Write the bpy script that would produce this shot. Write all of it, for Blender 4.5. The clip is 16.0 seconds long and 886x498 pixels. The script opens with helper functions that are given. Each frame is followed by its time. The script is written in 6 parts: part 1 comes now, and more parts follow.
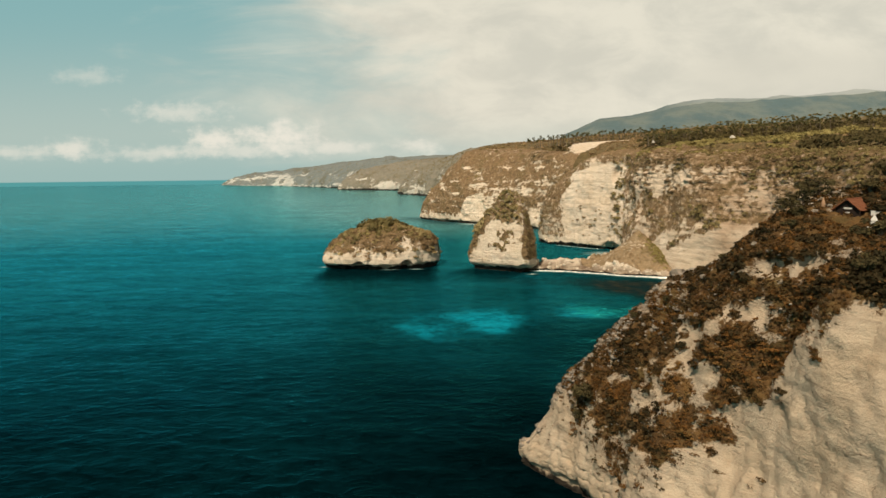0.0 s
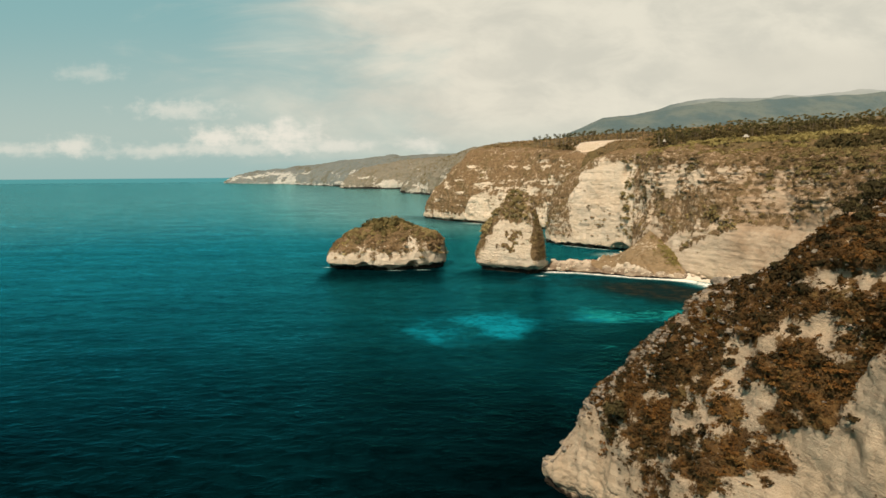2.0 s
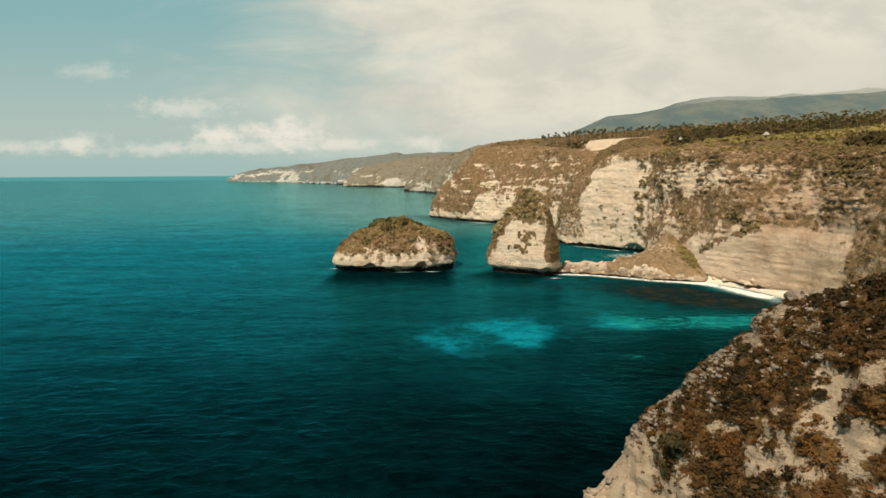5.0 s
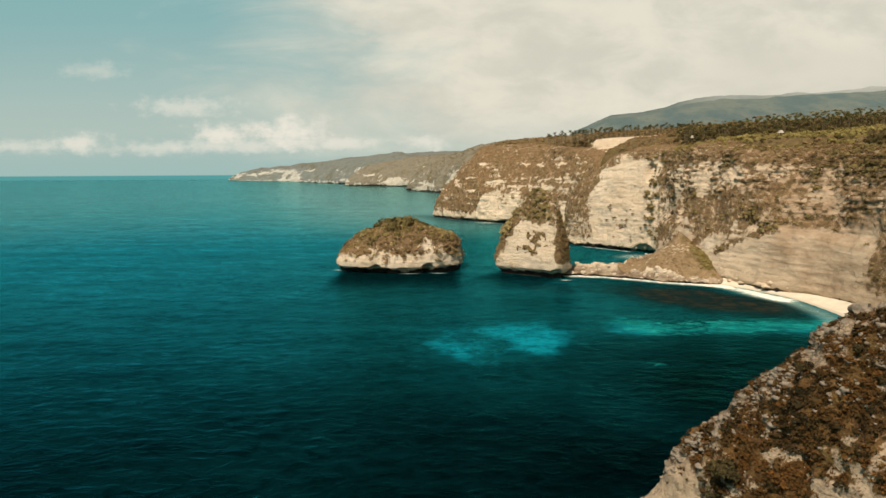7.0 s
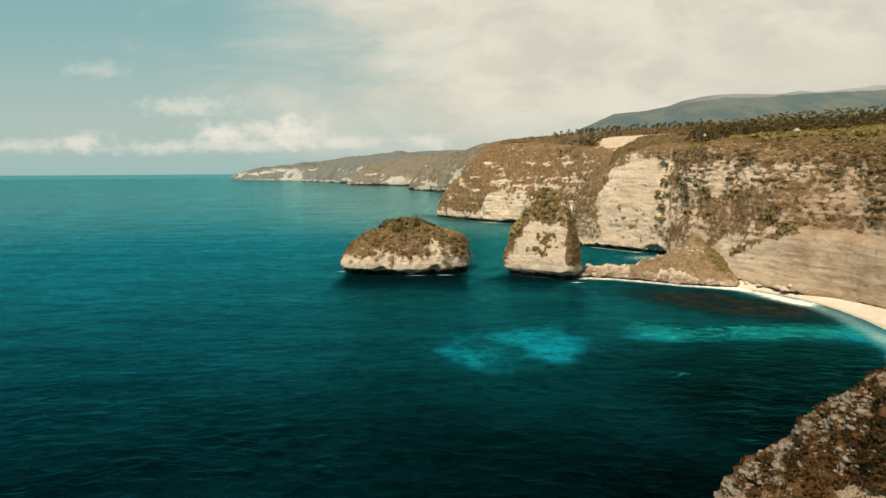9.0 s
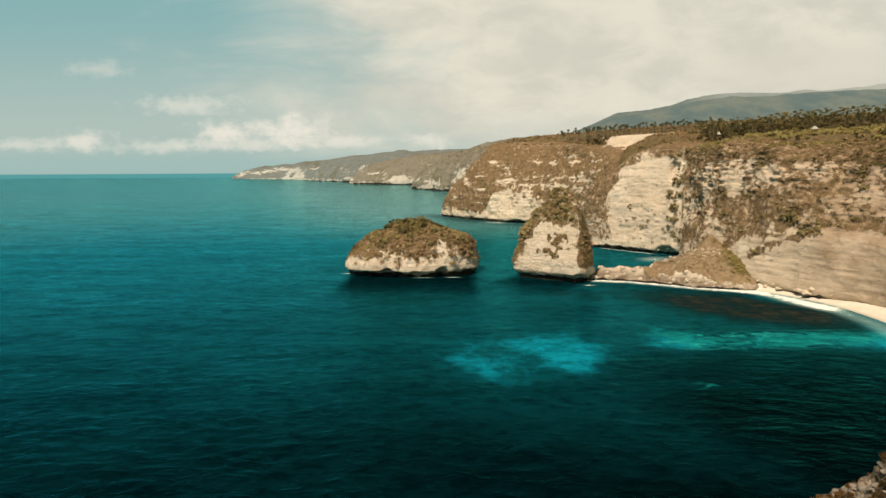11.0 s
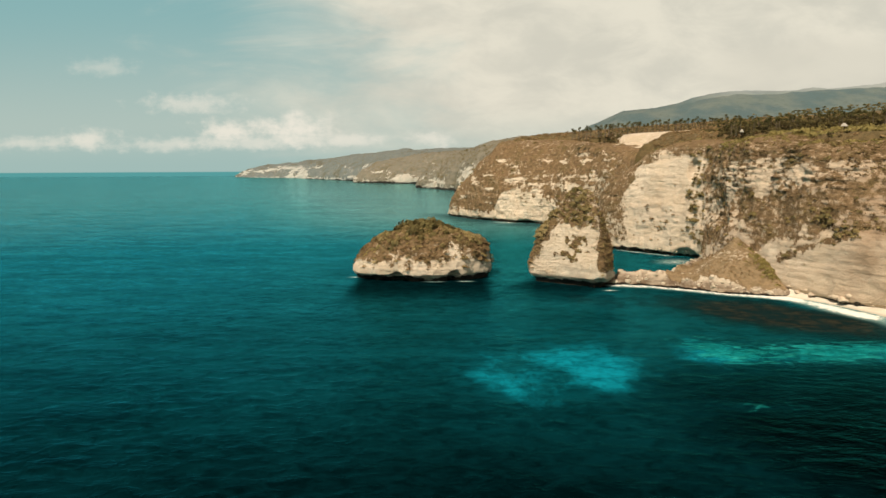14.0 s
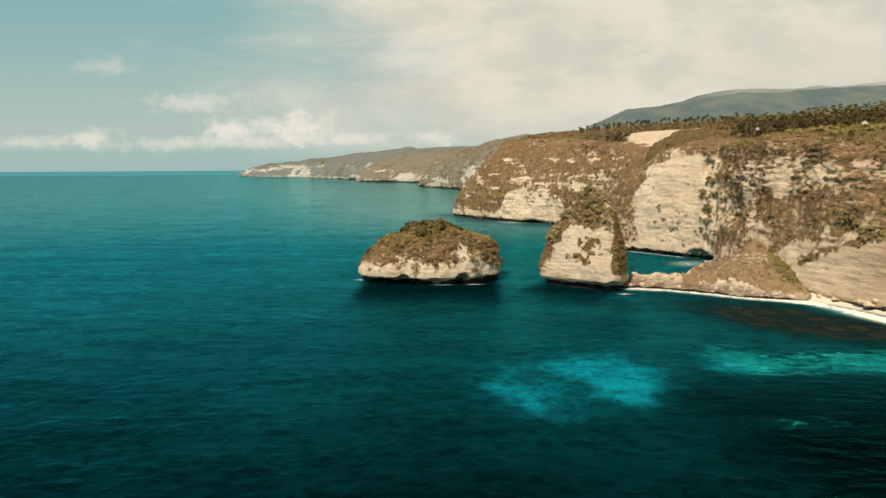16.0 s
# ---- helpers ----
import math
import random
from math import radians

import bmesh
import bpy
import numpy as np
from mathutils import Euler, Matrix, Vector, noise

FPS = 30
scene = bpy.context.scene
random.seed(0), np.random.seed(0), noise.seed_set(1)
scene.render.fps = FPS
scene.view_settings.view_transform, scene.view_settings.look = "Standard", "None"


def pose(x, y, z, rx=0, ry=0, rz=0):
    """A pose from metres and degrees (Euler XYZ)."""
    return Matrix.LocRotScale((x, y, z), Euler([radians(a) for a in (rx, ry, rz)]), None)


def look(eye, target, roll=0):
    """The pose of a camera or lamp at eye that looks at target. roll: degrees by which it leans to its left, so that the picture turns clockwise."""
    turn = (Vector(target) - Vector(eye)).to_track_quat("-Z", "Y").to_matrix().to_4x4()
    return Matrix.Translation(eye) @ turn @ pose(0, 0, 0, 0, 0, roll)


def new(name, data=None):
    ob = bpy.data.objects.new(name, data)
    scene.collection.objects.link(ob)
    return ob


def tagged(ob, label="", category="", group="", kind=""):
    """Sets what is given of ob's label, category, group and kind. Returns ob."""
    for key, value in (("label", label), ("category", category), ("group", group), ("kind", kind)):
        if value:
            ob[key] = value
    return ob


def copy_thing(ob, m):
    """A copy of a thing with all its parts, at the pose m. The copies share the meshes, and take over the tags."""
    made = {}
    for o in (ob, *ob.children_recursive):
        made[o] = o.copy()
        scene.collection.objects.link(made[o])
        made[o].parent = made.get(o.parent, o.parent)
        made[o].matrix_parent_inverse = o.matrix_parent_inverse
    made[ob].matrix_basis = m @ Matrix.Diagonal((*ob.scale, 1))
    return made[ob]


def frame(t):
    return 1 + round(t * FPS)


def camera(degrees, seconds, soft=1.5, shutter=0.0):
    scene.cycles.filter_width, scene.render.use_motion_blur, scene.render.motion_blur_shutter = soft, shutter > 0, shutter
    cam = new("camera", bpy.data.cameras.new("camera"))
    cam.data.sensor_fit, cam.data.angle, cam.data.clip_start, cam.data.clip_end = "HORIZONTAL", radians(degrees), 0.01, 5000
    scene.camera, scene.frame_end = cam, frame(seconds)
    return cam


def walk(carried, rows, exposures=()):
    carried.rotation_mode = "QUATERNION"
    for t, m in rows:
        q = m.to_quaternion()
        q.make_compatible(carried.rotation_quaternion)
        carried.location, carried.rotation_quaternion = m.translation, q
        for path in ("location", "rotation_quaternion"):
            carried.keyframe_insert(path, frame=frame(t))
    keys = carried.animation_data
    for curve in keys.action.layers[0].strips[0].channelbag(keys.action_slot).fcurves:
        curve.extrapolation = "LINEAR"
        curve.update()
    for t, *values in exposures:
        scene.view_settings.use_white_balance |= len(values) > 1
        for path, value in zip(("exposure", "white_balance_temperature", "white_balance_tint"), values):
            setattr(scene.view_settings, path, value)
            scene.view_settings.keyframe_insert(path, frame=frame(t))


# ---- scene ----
cam = camera(70.0, 16.0, soft=1.5)
ROWS = [  # seconds, eye, target, roll
    (0.0, 0.00, 0.00, 70.00, 0.00, 99.31, 58.25, -0.691),
    (1.0, -1.97, 5.34, 70.00, -2.08, 104.63, 58.15, -0.546),
    (2.0, -3.87, 10.51, 70.00, -4.10, 109.80, 58.06, -0.450),
    (3.0, -5.73, 15.62, 69.99, -6.07, 114.89, 57.97, -0.391),
    (4.0, -7.56, 20.74, 69.97, -8.01, 120.00, 57.87, -0.359),
    (5.0, -9.39, 25.93, 69.95, -9.97, 125.19, 57.78, -0.344),
    (6.0, -11.24, 31.25, 69.93, -11.93, 130.49, 57.69, -0.340),
    (7.0, -13.10, 36.72, 69.91, -13.93, 135.96, 57.61, -0.340),
    (8.0, -15.00, 42.37, 69.90, -15.96, 141.60, 57.53, -0.340),
    (9.0, -16.94, 48.19, 69.89, -18.02, 147.41, 57.46, -0.338),
    (10.0, -18.91, 54.17, 69.90, -20.13, 153.38, 57.41, -0.332),
    (11.0, -20.91, 60.27, 69.94, -22.27, 159.47, 57.37, -0.323),
    (12.0, -22.92, 66.44, 70.01, -24.43, 165.63, 57.37, -0.312),
    (13.0, -24.94, 72.63, 70.12, -26.61, 171.81, 57.40, -0.304),
    (14.0, -26.95, 78.75, 70.27, -28.78, 177.91, 57.47, -0.303),
    (15.0, -28.93, 84.71, 70.49, -30.92, 183.85, 57.60, -0.316),
    (16.0, -30.85, 90.38, 70.79, -33.02, 189.51, 57.79, -0.351),
]
walk(cam, [(t, look((x, y, z), (tx, ty, tz), roll)) for t, x, y, z, tx, ty, tz, roll in ROWS])

# ---- light ----
SUN_FROM = Vector((-0.33, -0.56, 0.86)).normalized()
sun = new("sun", bpy.data.lights.new("sun", "SUN"))
sun.data.energy, sun.data.angle, sun.data.color = 5.0, radians(0.6), (1.0, 0.87, 0.70)
sun.matrix_world = look((0, 0, 400), Vector((0, 0, 400)) - SUN_FROM)

world = bpy.data.worlds.new("world")
scene.world = world
world.use_nodes = True
scene.view_settings.exposure = 0.0


class Nodes:
    """Short hand for node trees."""

    def __init__(self, tree):
        self.tree = tree
        tree.nodes.clear()

    def add(self, kind, **inputs):
        node = self.tree.nodes.new(kind)
        for key, value in inputs.items():
            self.set(node, key.replace("_", " "), value)
        return node

    def set(self, node, key, value):
        socket = node.inputs[int(key)] if key.isdigit() else node.inputs[key]
        if isinstance(value, bpy.types.NodeSocket):
            self.tree.links.new(value, socket)
        else:
            socket.default_value = value

    def math(self, op, a, b=0.0, c=0.0, clamp=False):
        node = self.tree.nodes.new("ShaderNodeMath")
        node.operation, node.use_clamp = op, clamp
        for i, v in enumerate((a, b, c)):
            self.set(node, str(i), v)
        return node.outputs[0]

    def mix(self, fac, a, b, blend="MIX"):
        node = self.tree.nodes.new("ShaderNodeMix")
        node.data_type, node.blend_type = "RGBA", blend
        for i, v in ((0, fac), (6, a), (7, b)):
            self.set(node, str(i), v)
        return node.outputs[2]

    def step(self, value, lo, hi, to_lo=0.0, to_hi=1.0):
        node = self.tree.nodes.new("ShaderNodeMapRange")
        node.interpolation_type = "SMOOTHSTEP"
        for i, v in enumerate((value, lo, hi, to_lo, to_hi)):
            self.set(node, str(i), v)
        return node.outputs[0]

    def noise(self, vector, scale, detail=4.0, rough=0.55, distort=0.0):
        node = self.add("ShaderNodeTexNoise", Vector=vector, Scale=scale, Detail=detail, Roughness=rough, Distortion=distort)
        return node.outputs[0]

    def mapped(self, vector, scale=(1, 1, 1), rot=(0, 0, 0), loc=(0, 0, 0)):
        node = self.add("ShaderNodeMapping", Vector=vector, Scale=scale, Rotation=rot, Location=loc)
        return node.outputs[0]


def rgb(r, g, b):
    return (r, g, b, 1.0)


# the sky: clear teal air, a veil of cream cloud to the east, small cumulus over the sea
n = Nodes(world.node_tree)
sky = n.add("ShaderNodeTexSky")
sky.sky_type, sky.sun_disc = "NISHITA", False
sky.sun_elevation = math.asin(SUN_FROM.z)
sky.sun_rotation = math.atan2(SUN_FROM.x, SUN_FROM.y)
sky.air_density, sky.dust_density = 1.0, 1.5
way = n.add("ShaderNodeTexCoord").outputs["Generated"]
xyz = n.add("ShaderNodeSeparateXYZ", Vector=way)
flat = n.math("MAXIMUM", n.math("ABSOLUTE", xyz.outputs[1]), 0.12)
u = n.math("DIVIDE", xyz.outputs[0], flat)
v = n.math("DIVIDE", xyz.outputs[2], flat)
uv = n.add("ShaderNodeCombineXYZ", X=u, Y=v).outputs[0]
nishita = n.mix(1.0, sky.outputs[0], rgb(0.054, 0.040, 0.029), "MULTIPLY")
low = n.mix(n.step(v, 0.0, 0.07), rgb(0.36, 0.50, 0.47), rgb(0.44, 0.54, 0.49))
clear = n.mix(n.step(v, 0.03, 0.28), low, rgb(0.245, 0.445, 0.452))
clear = n.mix(n.step(v, 0.35, 1.2), clear, nishita)
streak = n.noise(n.mapped(uv, (2.2, 7.5, 1), (0, 0, radians(18))), 1.6, 6, 0.58, 0.6)
soft = n.noise(n.mapped(uv, (3, 6, 1), loc=(3.1, 1.7, 0)), 2.4, 5, 0.6, 0.3)
veil_x = n.math("ADD", u, n.math("MULTIPLY", n.math("SUBTRACT", streak, 0.5), 0.75))
veil_x = n.math("ADD", veil_x, n.math("MULTIPLY", n.math("SUBTRACT", v, 0.12), 0.35))
veil = n.step(veil_x, -0.40, 0.05)
veil = n.math("MULTIPLY", veil, n.step(v, -0.01, 0.10, 0.25, 1.0))
veil = n.math("MULTIPLY", veil, n.step(v, 0.45, 1.1, 1.0, 0.15))
veil = n.math("MULTIPLY", veil, n.step(xyz.outputs[1], -0.1, 0.25, 0.5, 1.0))
cream = n.mix(n.step(soft, 0.32, 0.66), rgb(0.66, 0.63, 0.53), rgb(0.80, 0.75, 0.62))
air = n.mix(n.math("MULTIPLY", veil, 0.97), clear, cream)


def puff(cu, cv, su, sv, amount, seed):
    """A small cumulus: a soft ellipse with a billowed edge and a flat base."""
    du = n.math("DIVIDE", n.math("SUBTRACT", u, cu), su)
    dv = n.math("DIVIDE", n.math("SUBTRACT", v, cv), sv)
    r = n.math("SQRT", n.math("ADD", n.math("MULTIPLY", du, du), n.math("MULTIPLY", dv, dv)))
    rag = n.noise(n.mapped(uv, (34, 52, 1), loc=(seed, seed * 2, 0)), 1.0, 6, 0.62)
    shape = n.math("SUBTRACT", n.math("ADD", 1.0, n.math("MULTIPLY", n.math("SUBTRACT", rag, 0.5), 2.5)), r)
    return n.math("MULTIPLY", n.step(shape, -0.2, 1.05), amount)


for seed, (cu, cv, su, sv, amount) in enumerate((
        (-0.249, 0.060, 0.078, 0.028, 1.0), (-0.357, 0.057, 0.050, 0.022, 0.95), (-0.410, 0.101, 0.085, 0.018, 0.6),
        (-0.574, 0.046, 0.050, 0.019, 0.75), (-0.66, 0.041, 0.110, 0.013, 0.55), (-0.547, 0.157, 0.060, 0.015, 0.35),
        (-0.164, 0.045, 0.070, 0.013, 0.7), (-0.034, 0.045, 0.040, 0.016, 0.7), (-0.46, 0.038, 0.10, 0.013, 0.55), (-0.31, 0.040, 0.14, 0.013, 0.6))):
    air = n.mix(puff(cu, cv, su, sv, amount, seed * 3.7), air, rgb(0.83, 0.79, 0.68))
# below the far edge of the water the distance stays sea
air = n.mix(n.step(v, -0.0062, -0.0042), rgb(0.095, 0.335, 0.335), air)
n.add("ShaderNodeOutputWorld", Surface=n.add("ShaderNodeBackground", Color=air, Strength=1.0).outputs[0])

# ---- materials ----


def material(name):
    m = bpy.data.materials.new(name)
    m.use_nodes = True
    return m, Nodes(m.node_tree)


def finish(n, color, rough=0.9, bump=None, strength=0.5, distance=0.5, specular=0.2):
    bsdf = n.add("ShaderNodeBsdfPrincipled", Base_Color=color, Roughness=rough)
    n.set(bsdf, "Specular IOR Level", specular)
    if bump is not None:
        n.set(bsdf, "Normal", n.add("ShaderNodeBump", Height=bump, Strength=strength, Distance=distance).outputs[0])
    n.add("ShaderNodeOutputMaterial", Surface=bsdf.outputs[0])
    return bsdf


def land_material(name, size, rock_a, rock_b, rock_dark, dry_a, dry_b, wet=1.0, lines=0.32, relief=0.7, brown_tone=(0.27, 0.18, 0.11), karst=0.0, curtains=0.40, lined=0.3):
    """Bedded limestone under a dry scrub; the cover attribute says where plants hold. size: metres of one rock grain."""
    m, n = material(name)
    place = n.add("ShaderNodeNewGeometry").outputs["Position"]
    z = n.add("ShaderNodeSeparateXYZ", Vector=place).outputs[2]
    cover = n.add("ShaderNodeAttribute")
    cover.attribute_name = "cover"
    stain_shade = n.add("ShaderNodeAttribute")
    stain_shade.attribute_name = "stain_shade"
    big = n.noise(place, 0.12 / size, 5, 0.6)
    mid = n.noise(place, 0.6 / size, 6, 0.62, 0.4)
    fine = n.noise(place, 3.0 / size, 6, 0.65)
    beds = n.noise(n.mapped(place, (0.09 / size, 0.09 / size, 0.8 / size)), 1.0, 5, 0.6, 0.5)
    thin = n.noise(n.mapped(place, (0.12 / size, 0.12 / size, 4.5 / size)), 1.0, 4, 0.6, 0.3)
    runs = n.noise(n.mapped(place, (0.55 / size, 0.55 / size, 0.06 / size)), 1.0, 4, 0.55)
    rock = n.mix(n.step(big, 0.35, 0.65), rock_a, rock_b)
    rock = n.mix(n.math("MULTIPLY", n.step(beds, 0.54, 0.70), 0.28), rock, rock_dark)
    rock = n.mix(n.math("MULTIPLY", n.step(thin, 0.56, 0.68), lines), rock, rock_dark)
    rock = n.mix(n.math("MULTIPLY", n.step(runs, 0.55, 0.72), curtains), rock, rgb(0.30, 0.20, 0.115))
    rock = n.mix(n.math("MULTIPLY", n.step(mid, 0.54, 0.74), 0.12 + 0.8 * lines), rock, rock_dark)
    seam = n.math("MULTIPLY", n.step(n.noise(n.mapped(place, (0.05 / size, 0.05 / size, 2.2 / size)), 1.0, 3, 0.7, 0.8), 0.60, 0.66), n.step(big, 0.40, 0.60))
    rock = n.mix(n.math("MULTIPLY", seam, 0.45), rock, rock_dark)
    rock = n.mix(n.math("MULTIPLY", n.step(fine, 0.5, 0.75), 0.30), rock, rock_a)
    # brown stain on the rock; on the beach cliff shade is put in too
    browning = n.math("MULTIPLY", stain_shade.outputs["Fac"], n.step(n.math("ADD", big, n.math("MULTIPLY", beds, 0.5)), 0.55, 0.95, 0.35, 1.0))
    rock = n.mix(browning, rock, rgb(*brown_tone))
    if karst:  # weathered crag: knobs of pale rock, with gap shade painted dark along the joints
        bent = n.add("ShaderNodeVectorMath")
        n.set(bent, "0", place)
        n.set(bent, "1", n.add("ShaderNodeCombineXYZ", X=mid, Y=fine, Z=big).outputs[0])
        knobs = n.add("ShaderNodeTexVoronoi", Vector=bent.outputs[0], Scale=1.35 / size)
        joint = n.add("ShaderNodeTexVoronoi", Vector=bent.outputs[0], Scale=1.35 / size)
        joint.feature = "DISTANCE_TO_EDGE"
        joint_shade = n.math("MULTIPLY", n.step(joint.outputs["Distance"], 0.02, 0.13, 1.0, 0.0), n.math("MULTIPLY", stain_shade.outputs["Fac"], karst))
        tint = n.add("ShaderNodeSeparateColor", Color=knobs.outputs["Color"]).outputs[0]
        rock = n.mix(n.math("MULTIPLY", n.step(tint, 0.45, 0.9), n.math("MULTIPLY", stain_shade.outputs["Fac"], 0.8)), rock, rock_a)
        rock = n.mix(joint_shade, rock, rgb(0.03, 0.022, 0.014))
    dry = n.mix(n.step(mid, 0.38, 0.62), dry_a, dry_b)
    dry = n.mix(n.math("MULTIPLY", n.step(big, 0.50, 0.68), 0.5), dry, rgb(0.115, 0.085, 0.030))
    dry = n.mix(n.math("MULTIPLY", n.step(fine, 0.48, 0.7), 0.5), dry, rgb(0.06, 0.038, 0.018))
    edge = n.math("ADD", cover.outputs["Fac"], n.math("MULTIPLY", n.math("SUBTRACT", mid, 0.5), 1.3))
    edge = n.math("ADD", edge, n.math("MULTIPLY", n.math("SUBTRACT", fine, 0.5), 1.1))
    color = n.mix(n.step(edge, 0.36, 0.62), rock, dry)
    if wet:  # the dark band that the swell keeps wet
        line = n.math("ADD", z, n.math("MULTIPLY", n.math("SUBTRACT", big, 0.5), -7.0 * size * wet))
        line = n.math("ADD", line, n.math("MULTIPLY", n.math("SUBTRACT", mid, 0.5), -1.6 * size * wet))
        color = n.mix(n.step(line, 1.3 * size * wet, 2.0 * size * wet, 0.96, 0.0), color, rgb(0.010, 0.008, 0.006))
    height = n.math("ADD", n.math("MULTIPLY", mid, 1.0), n.math("MULTIPLY", fine, 0.45))
    height = n.math("ADD", height, n.math("MULTIPLY", thin, lined))
    height = n.math("ADD", height, n.math("MULTIPLY", beds, 0.6))
    if karst:
        height = n.math("ADD", height, n.math("MULTIPLY", n.step(joint.outputs["Distance"], 0.0, 0.3), n.math("MULTIPLY", stain_shade.outputs["Fac"], 0.8 * karst)))
    finish(n, color, 0.92, height, relief, 0.8 * size, 0.12)
    return m


# cloud shade over the near headland is put into its darker base colours
NEAR = land_material("limestone_near", 1.0, rgb(0.39, 0.298, 0.200), rgb(0.45, 0.355, 0.25), rgb(0.15, 0.104, 0.068),
                     rgb(0.140, 0.077, 0.027), rgb(0.080, 0.044, 0.018), 1.0, 0.16, 0.7, (0.19, 0.152, 0.112), 0.6, 0.3, 0.1)
CLIFF = land_material("limestone_cliff", 2.0, rgb(0.58, 0.462, 0.335), rgb(0.64, 0.530, 0.405), rgb(0.32, 0.215, 0.13),
                      rgb(0.235, 0.150, 0.078), rgb(0.155, 0.101, 0.053), 0.85, 0.26, 0.6, (0.33, 0.235, 0.152), 0.0, 0.10)
SPIT = land_material("limestone_spit", 1.3, rgb(0.56, 0.46, 0.34), rgb(0.62, 0.53, 0.41), rgb(0.30, 0.20, 0.12),
                     rgb(0.31, 0.22, 0.125), rgb(0.235, 0.165, 0.092), 0.4, 0.32, 0.8, (0.11, 0.066, 0.036))
# haze is mixed into the base colours of the distant land
FAR = land_material("hazed_limestone", 9.0, rgb(0.47, 0.43, 0.36), rgb(0.54, 0.50, 0.425), rgb(0.27, 0.235, 0.185),
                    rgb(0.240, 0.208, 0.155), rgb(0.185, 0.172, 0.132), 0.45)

CAPE = land_material("hazed_cape_limestone", 11.0, rgb(0.43, 0.42, 0.375), rgb(0.49, 0.475, 0.42), rgb(0.24, 0.235, 0.205),
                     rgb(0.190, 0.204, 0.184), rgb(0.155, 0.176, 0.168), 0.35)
MEADOW = land_material("plateau_grass", 2.0, rgb(0.58, 0.462, 0.335), rgb(0.64, 0.530, 0.405), rgb(0.32, 0.215, 0.13),
                       rgb(0.175, 0.122, 0.058), rgb(0.115, 0.085, 0.040), 0.0)
HILL, n = material("hazed_hill_scrub")
place = n.add("ShaderNodeNewGeometry").outputs["Position"]
a = n.noise(place, 0.006, 6, 0.6)
b = n.noise(place, 0.05, 6, 0.6)
# blue-grey haze is in the hills' tones as well
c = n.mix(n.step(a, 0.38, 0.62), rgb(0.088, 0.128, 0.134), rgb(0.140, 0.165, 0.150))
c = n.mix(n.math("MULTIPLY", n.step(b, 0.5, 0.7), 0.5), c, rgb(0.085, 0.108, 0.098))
finish(n, c, 0.95, b, 0.6, 12.0, 0.05)


def leaf_material(name, stops, shade=0.3):
    """Leaves whose tone follows the attribute of the clump that they belong to."""
    m, n = material(name)
    tone = n.add("ShaderNodeAttribute")
    tone.attribute_name = "tone"
    place = n.add("ShaderNodeNewGeometry")
    ramp = n.add("ShaderNodeValToRGB", Fac=tone.outputs["Fac"])
    e = ramp.color_ramp.elements
    while len(e) < len(stops):
        e.new(0.5)
    for i, (pos, col) in enumerate(stops):
        e[i].position, e[i].color = pos, rgb(*col)
    c = n.mix(n.math("MULTIPLY", place.outputs["Random Per Island"], shade), ramp.outputs[0], rgb(0.05, 0.035, 0.014))
    c = n.mix(n.math("MULTIPLY", n.noise(place.outputs["Position"], 1.7, 3), 0.4), c, ramp.outputs[0])
    thin = n.add("ShaderNodeBsdfTranslucent", Color=c)
    face = n.add("ShaderNodeBsdfPrincipled", Base_Color=c, Roughness=0.8)
    n.set(face, "Specular IOR Level", 0.12)
    both = n.add("ShaderNodeMixShader", Fac=0.22)
    n.set(both, "1", face.outputs[0])
    n.set(both, "2", thin.outputs[0])
    n.add("ShaderNodeOutputMaterial", Surface=both.outputs[0])
    return m


SCRUB = leaf_material("dry_scrub_leaves", ((0.0, (0.124, 0.091, 0.036)), (0.3, (0.235, 0.155, 0.074)), (0.6, (0.345, 0.228, 0.115)),
                                           (0.85, (0.299, 0.234, 0.091)), (1.0, (0.442, 0.332, 0.125))), 0.12)
RUST = leaf_material("rust_scrub_leaves", ((0.0, (0.022, 0.018, 0.007)), (0.3, (0.062, 0.038, 0.014)), (0.6, (0.122, 0.057, 0.015)),
                                           (0.85, (0.182, 0.081, 0.020)), (1.0, (0.205, 0.116, 0.036))))
GREEN = leaf_material("dusty_green_leaves", ((0.0, (0.050, 0.040, 0.017)), (0.4, (0.104, 0.080, 0.031)), (0.75, (0.185, 0.145, 0.056)),
                                             (1.0, (0.312, 0.240, 0.070))))
OCHRE = leaf_material("ochre_bush_leaves", ((0.0, (0.15, 0.118, 0.045)), (0.5, (0.30, 0.225, 0.095)), (1.0, (0.47, 0.36, 0.17))), 0.12)
OLIVE = leaf_material("yellow_green_leaves", ((0.0, (0.20, 0.155, 0.05)), (0.5, (0.30, 0.24, 0.085)), (1.0, (0.39, 0.32, 0.12))), 0.15)
PALM = leaf_material("palm_leaves", ((0.0, (0.074, 0.070, 0.027)), (0.5, (0.128, 0.116, 0.041)), (1.0, (0.270, 0.189, 0.070))))


def plain(name, color, rough=0.8, grain=3.0, amount=0.35, dark=0.4, metal=0.0):
    """A simple surface with worn, uneven tone."""
    m, n = material(name)
    place = n.add("ShaderNodeTexCoord").outputs["Object"]
    g = n.noise(place, grain, 6, 0.6)
    f = n.noise(place, grain * 9, 4, 0.6)
    c = n.mix(n.math("MULTIPLY", n.step(g, 0.4, 0.7), amount), rgb(*color), rgb(*[k * dark for k in color]))
    c = n.mix(n.math("MULTIPLY", f, amount * 0.5), c, rgb(*[k * 0.75 for k in color]))
    finish(n, c, rough, f, 0.3, 0.02)
    return m


